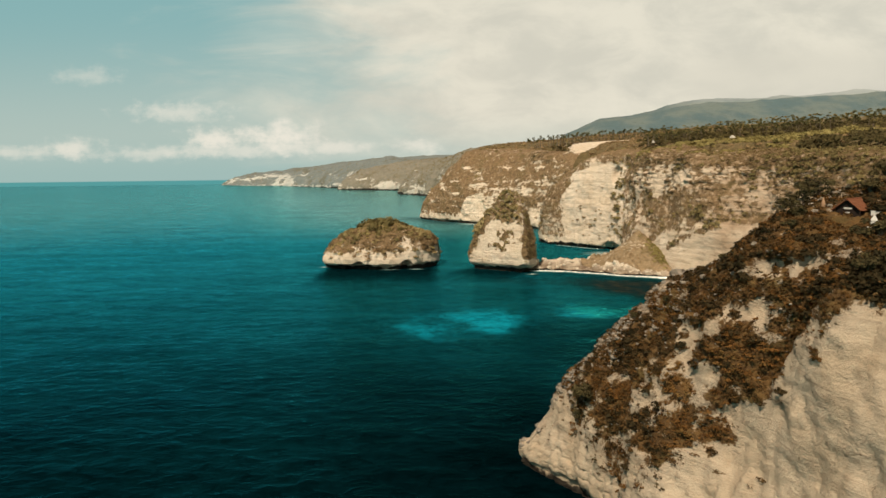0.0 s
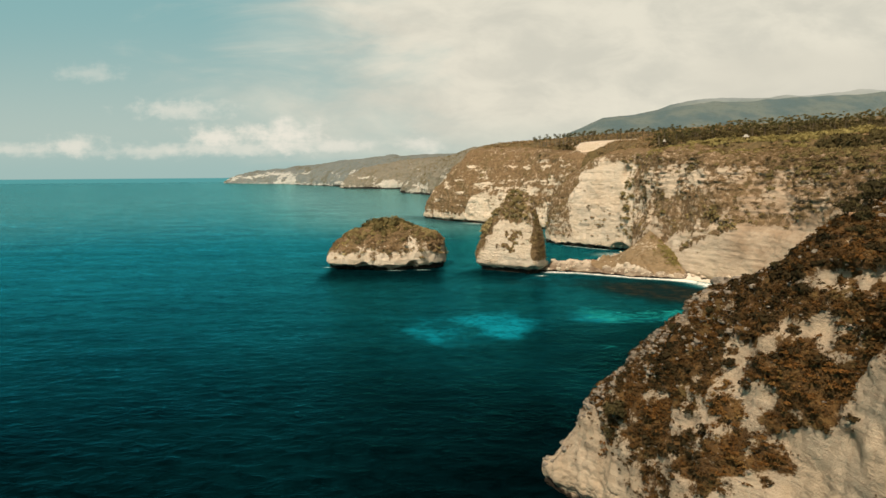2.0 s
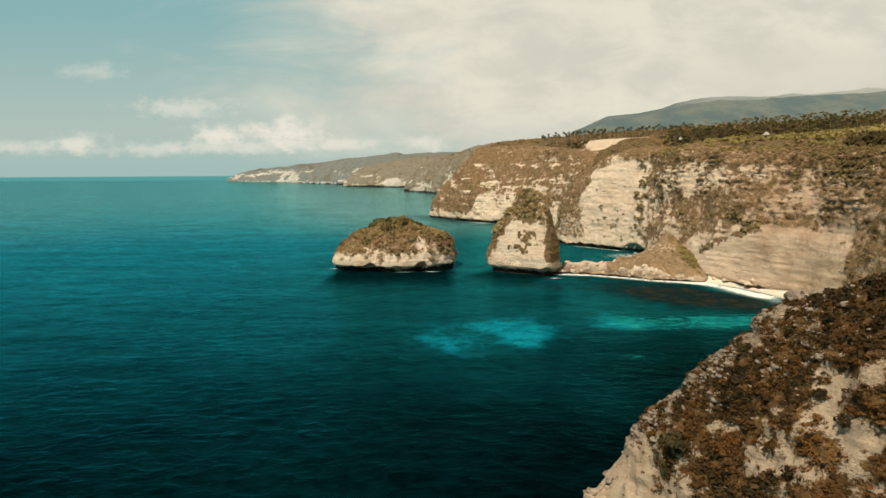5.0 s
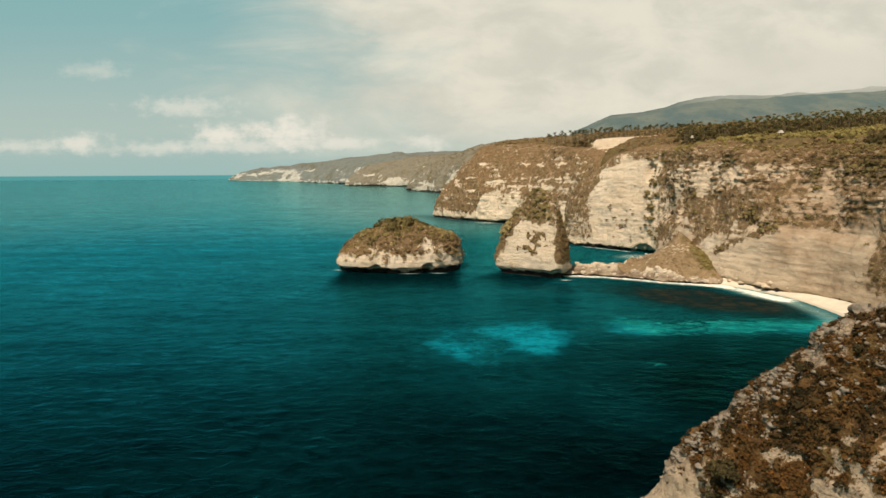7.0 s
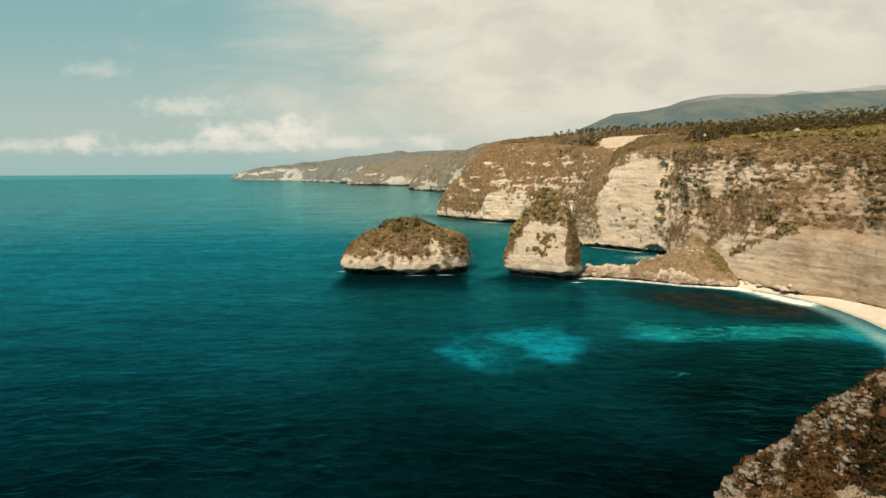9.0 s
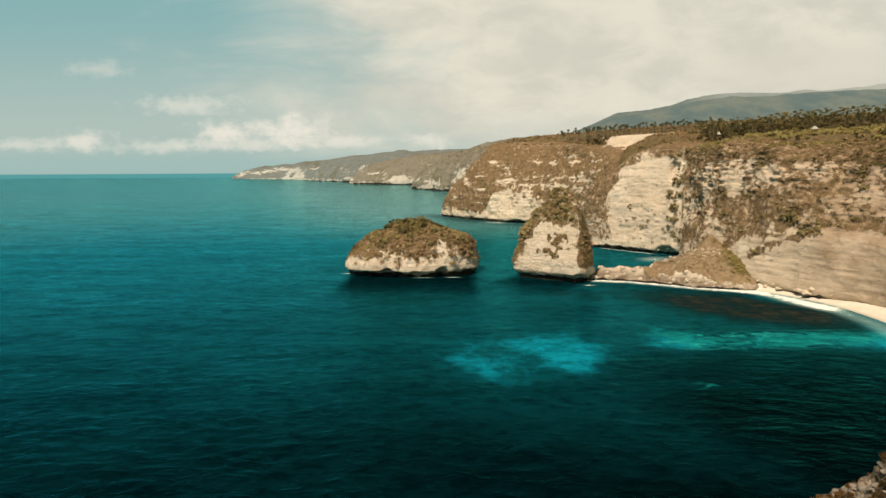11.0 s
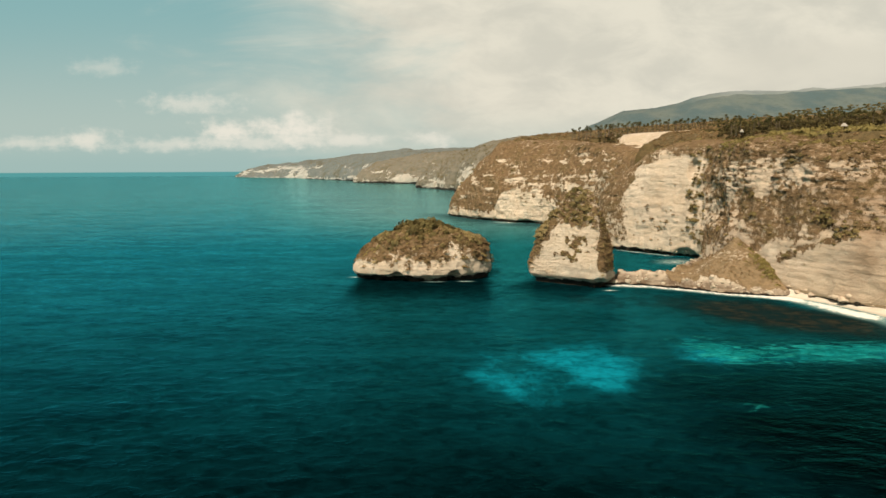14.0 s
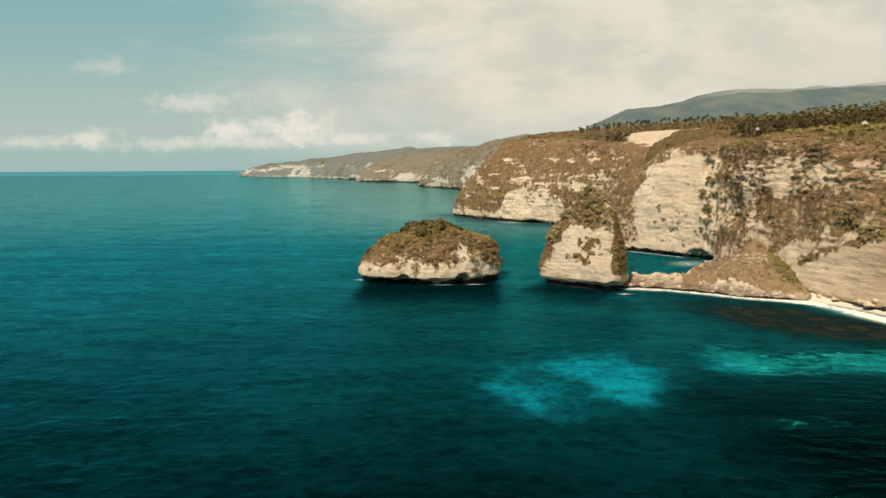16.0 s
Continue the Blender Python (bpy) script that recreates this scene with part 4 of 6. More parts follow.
plateau_cover = np.clip(0.95 + 0.2 * patch, 0, 1) * (1 - 0.92 * smooth(quarry + 0.6 * fbm(PLATEAU_G.reshape(-1, 3) / 14, 4, 72, 0.65), 0.28, 0.66))
ground = tagged(new("ground", grid_mesh("ground", PLATEAU_G, MEADOW, attrs=[("cover", plateau_cover)])),
                "dry grass plateau above the sea cliffs", "ground", kind="structure")

# hills inland, their tops soft and long
ridge_x = np.array([250, 560, 679, 887, 1080, 1200, 1260, 1400, 1658, 1980, 2520, 3400, 4800])
ridge_z = np.array([110, 168, 246, 334, 356, 378, 398, 418, 426, 445, 472, 490, 480])
xs, ys = np.arange(250, 4700, 22.0), np.arange(2300, 4300, 25.0)
gx, gy = np.meshgrid(xs, ys, indexing="ij")
top = np.interp(gx * 3600 / gy, ridge_x, ridge_z) - 40
q = np.stack([gx.ravel(), gy.ravel(), 0 * gx.ravel()], -1)
fold = (fbm(q / 420, 5, 81, 0.5, True) * 38 + fbm(q / 120, 4, 82) * 10).reshape(gx.shape)
rise = 0.925 * smooth(gy, 2300, 3330) * (1 - 0.6 * smooth(gy, 3400, 4300))
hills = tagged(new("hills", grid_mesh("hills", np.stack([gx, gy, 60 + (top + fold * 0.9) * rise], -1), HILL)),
               "long blue-green hills under low cloud", "hills", kind="structure")


# low cloud along the hill tops: a see-through sheet that glows instead of being lit
CLOUD, n = material("low_cloud")
place = n.add("ShaderNodeNewGeometry").outputs["Position"]
xyz = n.add("ShaderNodeSeparateXYZ", Vector=place)
drift = n.noise(n.mapped(place, (0.0016, 0.0016, 0.006)), 1.0, 5, 0.6, 0.4)
level = n.math("ADD", xyz.outputs[2], n.math("MULTIPLY", n.math("SUBTRACT", drift, 0.5), 150.0))
level = n.math("SUBTRACT", level, n.math("MULTIPLY", xyz.outputs[0], 0.035))
thick = n.math("MULTIPLY", n.step(level, 290, 410), n.step(level, 500, 640, 1.0, 0.0))
thick = n.math("MULTIPLY", thick, n.step(xyz.outputs[0], 1000, 1400, 0.0, 0.62))
veil = n.add("ShaderNodeMixShader", Fac=thick)
n.set(veil, "1", n.add("ShaderNodeBsdfTransparent").outputs[0])
n.set(veil, "2", n.add("ShaderNodeEmission", Color=rgb(0.68, 0.645, 0.54), Strength=1.0).outputs[0])
n.add("ShaderNodeOutputMaterial", Surface=veil.outputs[0])
gx, gz = np.meshgrid(np.linspace(700, 3100, 60), np.linspace(250, 820, 20), indexing="ij")
cloud_g = np.stack([gx, 3200 + 25 * np.sin(gx / 260) - 0.02 * gx, gz], -1)
cloud = tagged(new("cloud_bank", grid_mesh("cloud_bank", cloud_g, CLOUD)), "thin cream cloud along the hill tops", "cloud", kind="structure")
cloud.visible_shadow = False

CAPES = []


def distant_headland(seed, mat, *feet):
    """A far cape: pale cliffs under a grey-green back. feet: x, y, height, breadth."""
    land = Land((0.16, 0.56, 0.64, 0.78, 0.9, 0.95, 0.9))
    for x, y, h, w in feet:
        land.coast(x, y, 52, (0, -6), (w * 0.02, h * 0.16), (w * 0.08, h * 0.36), (w * 0.20, h * 0.62), (w * 0.42, h * 0.86), (w * 0.7, h), (w * 1.2, h * 0.8))
    g, cov = land.shape(230, 84, 5.5, 1.3, 0.8, seed, 0.0, 3.0)
    p = g.reshape(-1, 3)
    cover = np.clip(cov + 0.26 - 0.9 * smooth(fbm(p / np.array([120, 120, 26]), 5, seed + 3, 0.65), 0.0, 0.4) * (1 - smooth(p[:, 2], 60, 115)) + 0.8 * fbm(p / 30, 4, seed + 4, 0.65), 0.05, 0.9)
    CAPES.append((g, cover))
    me = grid_mesh("distant_headland", g, mat, attrs=[("cover", cover)])
    return tagged(new("distant_headland", me), "grey-green distant cape with pale sea cliffs", "headland", kind="structure")


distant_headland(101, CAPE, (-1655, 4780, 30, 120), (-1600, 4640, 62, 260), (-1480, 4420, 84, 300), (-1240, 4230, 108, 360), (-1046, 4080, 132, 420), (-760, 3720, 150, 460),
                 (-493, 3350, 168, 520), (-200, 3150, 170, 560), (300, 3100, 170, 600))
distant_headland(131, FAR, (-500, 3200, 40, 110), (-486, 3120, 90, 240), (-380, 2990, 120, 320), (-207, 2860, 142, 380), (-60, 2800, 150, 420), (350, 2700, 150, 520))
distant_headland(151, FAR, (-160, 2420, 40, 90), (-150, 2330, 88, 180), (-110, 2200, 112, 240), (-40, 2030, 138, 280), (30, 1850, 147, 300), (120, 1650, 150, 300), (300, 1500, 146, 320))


def islet(name, rings, steps, seed, size, covers, nu, nv, label, rough=1.0, extra=lambda p: 0.0, hollows=(), swell=1.6):
    """A closed stack of rock: rings are functions of the bearing that give a point, foot to top."""
    land = Land(covers, True)
    for k in range(steps):
        land.section(*[ring(2 * math.pi * k / steps) for ring in rings])
    g, cov = land.shape(nu, nv, size, rough, 0.5, seed, 1.3, swell)
    g = carve(g, True, *hollows)
    cover = np.clip(land.cover_of(g, cov, seed + 5, 9.0, 1.25) + extra(g.reshape(-1, 3)), 0, 1)
    me = grid_mesh(name, g, CLIFF, True, attrs=[("cover", cover)])
    return tagged(new(name, me), label, "islet", kind="structure"), g, cover


def island_ring(z, left, right, front, back):
    def ring(a):
        c, s = math.cos(a), math.sin(a)
        k = 1 / (abs(c) ** 2.6 + abs(s) ** 2.6) ** (1 / 2.6)
        return (-48 + c * k * (right if c > 0 else left), 492 + s * k * (back if s > 0 else front), z)
    return ring


ISLAND, ISLAND_G, ISLAND_COVER = islet("island", [
    island_ring(-4, 42.3, 43.3, 25, 25), island_ring(1.6, 42.2, 43.2, 25.8, 25), island_ring(4.6, 43.5, 44.5, 28, 27), island_ring(8, 43, 44, 28, 27),
    island_ring(13.5, 41, 43, 26.5, 26), island_ring(19, 36, 42, 24, 24), island_ring(25, 28, 36, 20, 20), island_ring(29, 18, 21, 14, 15), island_ring(31.3, 9, 10, 8, 9),
    island_ring(32, 0.3, 0.3, 0.3, 0.3)], 28, 201, 0.8, (0.0, 0.0, 0.0, 0.26, 0.62, 0.85, 0.95, 0.95, 0.95, 0.95), 330, 170,
    "rounded limestone islet with a scrub-covered crown", 0.75,
    hollows=((-27, 465, 0, 5.5, 7, 7), (-62, 467, 0, 7, 7, 5), (-71, 470, 2, 4, 7, 5), (-80, 475, 0, 5, 6, 4), (-44, 463, 0, 6, 4.5, 3.5), (-12, 470, 0, 5, 5, 4)))


def pillar_ring(z, lo, hi, front, back):
    """A slab of rock: lo, hi along its broad face, front and back across it, with tight corners."""
    def ring(a):
        c, s = math.cos(a), math.sin(a)
        k = 1 / (abs(c) ** 9 + abs(s) ** 9) ** (1 / 9)
        along = (lo + hi) / 2 + c * k * (hi - lo) / 2
        across = (front + back) / 2 + s * k * (back - front) / 2
        return (17.8 + 0.806 * along + 0.592 * across, 467 - 0.592 * along + 0.806 * across, z)
    return ring


def stack_cover(p):
    """Scrub on the knob, down the west shoulder and the east edge, and in patches under the white band."""
    along, z = (p[:, 0] - 17.8) * 0.806 - (p[:, 1] - 467) * 0.592, p[:, 2]
    q = np.stack([along, 0 * along, z], -1)
    knob = 0.75 * smooth(z + 5 * fbm(p / 5, 3, 31), 32, 37)
    shoulder = stroke(q, 7.0, (1, 0, 15), (6, 0, 25), (12, 0, 35), seed=32)
    edge = smooth(along + 0.10 * z + 2.0 * fbm(p / 6, 3, 33), 45.5, 48.5) * smooth(z, 7, 12)
    spots_low = np.maximum(stroke(q, 4.8, (28, 0, 26), (37, 0, 24), seed=34, ragged=0.9), stroke(q, 3.2, (20, 0, 18), (31, 0, 17), seed=35, ragged=0.8))
    spots_low = spots_low * smooth(fbm(p / 3.2, 3, 38, 0.6), -0.35, 0.05)
    return 0.85 * np.maximum(np.maximum(knob, shoulder), np.maximum(edge, spots_low)) + 0.45 * fbm(p / 2.4, 3, 37, 0.6) * smooth(z, 14, 24)


PILLAR, PILLAR_G, PILLAR_COVER = islet("sea_stack", [
    pillar_ring(-4, 3, 46, 3, 16), pillar_ring(2.0, 2.5, 47, 2.6, 16.5), pillar_ring(5.5, 0.5, 49.5, 0.5, 19), pillar_ring(12, 0, 48.5, 0.6, 19), pillar_ring(19, 2, 47.4, 1.4, 18.5), pillar_ring(25, 4.5, 46.4, 2.2, 18),
    pillar_ring(32, 7, 44.8, 3.2, 17.5), pillar_ring(37, 10.5, 43.4, 4.4, 17), pillar_ring(42, 13.4, 42.4, 6.0, 16.5), pillar_ring(47, 15.8, 41, 7.4, 16), pillar_ring(51.5, 19.5, 39, 8.8, 15), pillar_ring(55, 24, 35, 10, 14), pillar_ring(56.5, 28, 31, 11, 13)], 40, 301, 0.8,
    (0.0,) * 13, 320, 190, "tall pale limestone sea stack with a bushy top", 0.42, stack_cover,
    ((57, 439, 0, 7, 6.5, 4.5), (47, 444, 0, 6, 5.5, 4), (37, 451, 0, 4, 5, 3.5), (26, 459, 0, 4, 5, 3)), 0.55)

# the low spit that ties the stack to the shore, with a grassy cone
xs, ys = np.arange(58, 182, 0.8), np.arange(395, 560, 0.8)
gx, gy = np.meshgrid(xs, ys, indexing="ij")
q = np.stack([gx.ravel(), gy.ravel(), 0 * gx.ravel()], -1)
front = np.interp(q[:, 0], [58, 68, 88, 106, 124, 142, 156, 182], [455, 453, 449, 438, 425.5, 418, 417, 417])
rear = np.interp(q[:, 0], [58, 77, 92, 106, 116, 124, 138, 150, 182], [470, 472, 472, 474, 484, 502, 526, 548, 556])
inside = np.minimum(q[:, 1] - front, (rear - q[:, 1]) * 0.8) + 3.0 * fbm(q / 9, 4, 91)
rim_high = 3.4 + 3.0 * fbm(q / 13, 3, 98) - 1.8 * smooth(q[:, 0], 118, 140)
bank = -3 + (3 + rim_high) * smooth(inside, -2.5, 8) + 4.0 * smooth(inside, 7, 24)
cone = 28.0 + 1.6 * fbm(q / 11, 3, 96) - 0.86 * np.hypot((q[:, 0] - 143) * np.where(q[:, 0] < 143, 0.98, 1.0), (q[:, 1] - 460) * np.where(q[:, 1] < 460, 0.62, 0.9))
gz = bank + np.maximum(cone - 0.5 - bank, 0) * smooth(inside, 1, 17) + 0.6 * fbm(q / 14, 3, 92)
rocky = (1 - smooth(inside + 6 * smooth(q[:, 0], 115, 138), 9, 16))
gz += rocky * smooth(inside, -2, 3) * (4.4 * fbm(q / 6.5, 4, 93, 0.6, True) + 1.6 * fbm(q / 2.4, 3, 94, 0.6) + 0.9)
SPIT_G = np.stack([gx, gy, gz.reshape(gx.shape)], -1)
grass = fbm(q / 12, 3, 95)
SPIT_COVER = np.clip(smooth(inside + 5 * grass + 2 * smooth(q[:, 0], 115, 138), 6, 11) * (0.85 + 0.5 * grass), 0, 1)
spit = tagged(new("rock_spit", grid_mesh("rock_spit", SPIT_G, SPIT, attrs=[("cover", SPIT_COVER), ("stain_shade", 1.0 * (1 - smooth(gz + 3.5 * grass, 3.4, 6.6)))])),
              "low rocky spit with a dry grass cone", "spit", kind="structure")

# the beach below the cliff
beach_out = np.array([[150, 416], [160, 399], [168, 373], [168, 340], [163, 312], [155, 280], [142, 250], [120, 222], [95, 195]], dtype=float)
beach_in = np.array([[158, 428], [176, 404], [192, 374], [198, 340], [196, 310], [192, 270], [176, 235], [150, 205], [120, 175]], dtype=float)
rows = []
for k in range(14):
    t = k / 13
    base = beach_out * (1 - t) + beach_in * t
    rows.append(np.concatenate([base, np.full((len(base), 1), -1.5 + 7.4 * t ** 1.05)], 1))
beach = resample(np.swapaxes(np.array(rows), 0, 1), 220)
beach[:, :, 2] += 0.12 * fbm(beach.reshape(-1, 3) / 4, 3, 97).reshape(beach.shape[:2])
tagged(new("beach", grid_mesh("beach", beach, SAND)), "pale coral sand beach below the cliff", "beach", kind="structure")

# ---- the sea ----
xs = np.unique(np.round(np.concatenate([-np.geomspace(200, 15000, 56)[::-1], np.arange(-200, 230, 2.0), np.geomspace(230, 15000, 56)]), 2))
ys = np.unique(np.round(np.concatenate([-np.geomspace(60, 2500, 24)[::-1], np.arange(-60, 180, 6.0), np.arange(180, 660, 2.0), np.geomspace(660, 15000, 85)]), 2))
gx, gy = np.meshgrid(xs, ys, indexing="ij")
q = np.stack([gx.ravel(), gy.ravel()], -1)


def blob(x, y, sx, sy, turn=0.0):
    c, s = math.cos(radians(turn)), math.sin(radians(turn))
    dx, dy = q[:, 0] - x, q[:, 1] - y
    return np.exp(-((dx * c + dy * s) / sx) ** 2 - ((-dx * s + dy * c) / sy) ** 2)


def near_line(line, reach):
    best = np.full(len(q), 1e9)
    for a, b in zip(line[:-1], line[1:]):
        ab = b - a
        t = np.clip(((q - a) @ ab) / (ab @ ab), 0, 1)
        best = np.minimum(best, ((q - a - t[:, None] * ab) ** 2).sum(1))
    return np.exp(-best / reach ** 2)


shoal = 0.66 * blob(19, 305, 17, 13, -12) + 0.85 * blob(23, 287, 10, 16, -12) + 0.54 * blob(-9, 279, 13, 21, 30)  + 0.3 * blob(70, 318, 14, 20, 15) + 0.3 * blob(105, 309, 42, 12) + 0.4 * blob(150, 306, 24, 12)
shoal += 0.34 * blob(112, 520, 26, 40)
shoal += 0.16 * blob(58, 258, 20, 5, -8) + 0.16 * blob(-28, 246, 26, 10) + 0.08 * blob(-76, 238, 26, 16) + 0.26 * blob(10, 325, 70, 50)
shoal += 0.08 * blob(72, 285, 45, 34)
shoal = np.minimum(shoal, 0.95)
ribbon = 0.75 * blob(72, 320, 11, 21, 15) + 0.62 * blob(100, 313, 36, 14, 4) + 0.66 * blob(128, 317, 30, 16, 8) + 0.7 * blob(156, 318, 14, 14) + 0.42 * blob(60, 259, 22, 5, -8)
shoal += 0.95 * near_line(beach_out[1:], 9.0) * smooth(-q[:, 1], -395, -330)
reef = np.maximum(1.6 * blob(127, 373, 54, 29, -44), np.maximum(0.8 * blob(90, 402, 34, 24, -30), 0.5 * blob(52, 408, 30, 22))) 
spit_front = np.array([[68, 452], [88, 447.5], [106, 437], [124, 424.5], [142, 417], [152, 413.5]], dtype=float)
foam = 0.62 * near_line(spit_front, 5.2) + 0.6 * near_line(beach_out[:3] + np.array([-1.5, -0.5]), 6.0) + 0.30 * near_line(beach_out[2:], 7.0)
foam += 0.28 * blob(158, 384, 7, 16, 20) + 0.44 * blob(137, 545, 18, 14, 40) + 0.5 * near_line(np.array([[112.0, 612], [128, 594], [142, 577]]), 3)
for cx, cy, sx, sy in ((-40, 465, 7, 1.4), (-92, 482, 4, 2.0), (-20, 466, 5, 1.5), (62, 436, 4, 2), (40, 886, 20, 5), (-38, 1005, 8, 5)):
    foam += 0.6 * blob(cx, cy, sx, sy)
# painted darkening round the camera's path, for water seen steeply from above
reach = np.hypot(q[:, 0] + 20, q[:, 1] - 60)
dip = np.clip(1.06 * np.log(860 / np.maximum(reach, 1)) / math.log(860 / 125), 0, 1)
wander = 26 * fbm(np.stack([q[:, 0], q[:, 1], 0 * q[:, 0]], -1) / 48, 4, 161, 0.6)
dip = np.minimum(dip, 0.95 + 0.05 * smooth(q[:, 0], -60, -10))
# darker again off the near headland
dip = np.maximum(dip, (1 - 0.06 * smooth(q[:, 1], 250, 290)) * (1 - smooth(q[:, 1] - 0.25 * q[:, 0] + wander, 270, 350)) * smooth(q[:, 0] + 0.3 * (q[:, 1] - 240) + wander, -75, 55))
dip = np.clip(dip - 0.05 * blob(-35, 165, 55, 60) + 0.05 * smooth(-q[:, 0], 90, 160) * (1 - smooth(q[:, 1], 280, 400)), 0, 1)
# dark reflections of the rocks, painted into the water at their feet
dark_reflection = (1 - smooth(np.abs(q[:, 0] + 47), 36, 47)) * smooth(q[:, 1], 372, 448) * (1 - smooth(q[:, 1], 490, 510))
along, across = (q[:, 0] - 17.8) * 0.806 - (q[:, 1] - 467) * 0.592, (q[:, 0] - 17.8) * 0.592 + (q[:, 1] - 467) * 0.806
dark_reflection = np.maximum(dark_reflection, 0.9 * (1 - smooth(np.abs(along - 25), 18, 32)) * smooth(across, -64, -8) * (1 - smooth(across, 15, 40)))
dark_reflection = np.maximum(dark_reflection, 0.75 * near_line(np.array([[-40.0, 1015], [-28, 972], [0, 925], [36, 886], [78, 852], [108, 800]]), 34))
dark_reflection = np.maximum(dark_reflection, 0.95 * near_line(np.array([[17.0, 146], [24, 135], [31, 126], [33, 112], [40, 95]]), 15))
dark_reflection = np.maximum(dark_reflection, 0.5 * near_line(np.array([[70.0, 440], [106, 424], [140, 405]]), 14))
far_sheen = smooth(np.log(np.hypot(q[:, 0], q[:, 1]) + 1), math.log(280), math.log(2200))
# extra cloud sheen is painted on the water before the capes
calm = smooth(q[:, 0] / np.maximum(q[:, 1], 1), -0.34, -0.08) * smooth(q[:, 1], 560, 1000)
far_sheen = far_sheen * (1 + 1.0 * calm)
SEA_G = np.stack([gx, gy, 12 * smooth(np.hypot(gx, gy), 3000, 5000)], -1)
sea = tagged(new("sea", grid_mesh("sea", SEA_G, SEA, attrs=[("shoal", shoal), ("reef", reef), ("foam", foam), ("dip", dip), ("far_sheen", far_sheen), ("dark_reflection", dark_reflection), ("ribbon", ribbon)])),
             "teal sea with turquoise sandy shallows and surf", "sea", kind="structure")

# ---- plants ----


def surface_z(g, x, y):
    """The highest ground of a grid near x, y."""
    p = g.reshape(-1, 3)
    d = np.hypot(p[:, 0] - x, p[:, 1] - y)
    k = np.argsort(d)[:12]
    return float(p[k, 2].max())


def tones_for(count, seed, lo=0.0, hi=1.0):
    return np.random.default_rng(seed).uniform(lo, hi, count)


def sizes_for(count, seed, lo, hi, bias=2.0):
    return lo + (hi - lo) * np.random.default_rng(seed).random(count) ** bias


def scrub_on(name, g, weight, count, lo, hi, mat, label, seed, kinds=None, tall=0.9, tones=(0.0, 1.0), sink=0.15, category="scrub", drift=14.0):
    p, _ = spots(g, weight, count, seed)
    size = sizes_for(count, seed + 1, lo, hi)
    p[:, 2] -= sink * size
    # tone drifts from patch to patch
    tone = np.clip(0.5 + 0.55 * (14 / drift) ** 0.5 * fbm(p / drift, 3, seed + 2) + np.random.default_rng(seed).normal(0, 0.16, count), 0, 1)
    tone = tones[0] + tone * (tones[1] - tones[0])
    return scatter(name, p, size, tone, mat, label, category, kinds, tall, seed + 3)


w = NEAR_COVER * (NEAR_G[:, :, 0].ravel() < 100) * (NEAR_G[:, :, 1].ravel() > 60)
w = w ** 1.5 * (np.arange(NEAR_G.shape[1])[None, :].repeat(NEAR_G.shape[0], 0).ravel() < NEAR_G.shape[1] * 0.86)
# scrub is left out before the house so that the camera sees it
w = w * (1 - np.exp(-((NEAR_G[:, :, 0].ravel() - 65.5) / 5) ** 2 - ((NEAR_G[:, :, 1].ravel() - 101) / 5) ** 2))
scrub_on("low_scrub", NEAR_G, w, 11000, 0.26, 1.1, RUST, "rust-brown low scrub on the pale headland", 301, FINE_CLUMPS, 0.75, drift=8.0)
scrub_on("dry_grass", NEAR_G, w, 12000, 0.25, 0.8, RUST, "rust-gold tufts of dry grass on the headland", 306, TUFTS, 1.0, (0.3, 1.0), 0.0, "grass", 8.0)
patch = smooth(fbm(NEAR_G.reshape(-1, 3) / 7, 3, 66), 0.05, 0.4)
top = 1 + 9 * smooth(NEAR_G[:, :, 2].ravel(), 46, 56)
scrub_on("dark_scrub", NEAR_G, w * (0.1 + patch) * top, 1500, 0.5, 1.6, RUST, "dark brown bushes among rust scrub", 311, CLUMPS, 0.8, (0.0, 0.3))

p = BAY_G.reshape(-1, 3)
w = BAY_COVER ** 1.4 * (p[:, 1] < 1120) * (p[:, 1] > 200)
close = 1.0 + 2.0 * (p[:, 1] < 620)
scrub_on("cliff_scrub", BAY_G, w * close, 7000, 0.5, 1.9, SCRUB, "dry brown scrub on limestone cliffs", 321, FINE_CLUMPS, 0.6, (0.35, 0.95), 0.3)
scrub_on("cove_bushes", BAY_G, cove_wall * (1 - smooth(p[:, 2], 46, 60)) * smooth(p[:, 2], 8, 16) * smooth(fbm(p / 9, 3, 76), 0.0, 0.25), 55, 0.6, 1.9, SCRUB, "brown bushes clinging to the white cove wall", 541, CLUMPS, 0.9, (0.2, 0.9), 0.3)
patch = smooth(fbm(p / 16, 3, 67), 0.0, 0.35)
gully = stroke(p, 8, (163, 567, 78), (158, 564, 46), (153, 556, 16), seed=45) + stroke(p, 6, (150, 545, 24), (152, 530, 40), seed=47) + stroke(p, 5, (172, 399, 36), (166, 414, 43), seed=48)
gully = gully + 0.8 * stroke(p, 4, (187, 384, 48), (183, 389, 44), seed=49) + 0.8 * stroke(p, 3, (172, 399, 34), (156, 433, 19), seed=43)
scrub_on("cliff_bushes", BAY_G, (w * patch * 0.22 + 0.9 * gully) * close, 330, 1.0, 3.2, OCHRE, "dusty olive bushes on the cliff slope", 331, CLUMPS, 1.1, (0.0, 0.7))
p = PLATEAU_G.reshape(-1, 3)
w = (p[:, 2] > 70) * (p[:, 1] < 760) * (p[:, 1] > 230) * (p[:, 0] < 620) * (0.3 + smooth(fbm(p / 30, 3, 68), -0.2, 0.4))
scrub_on("plateau_scrub", PLATEAU_G, w, 6000, 0.7, 2.4, SCRUB, "dry golden-brown scrub on the plateau", 341, SMALL_CLUMPS, 0.9, (0.0, 0.75))
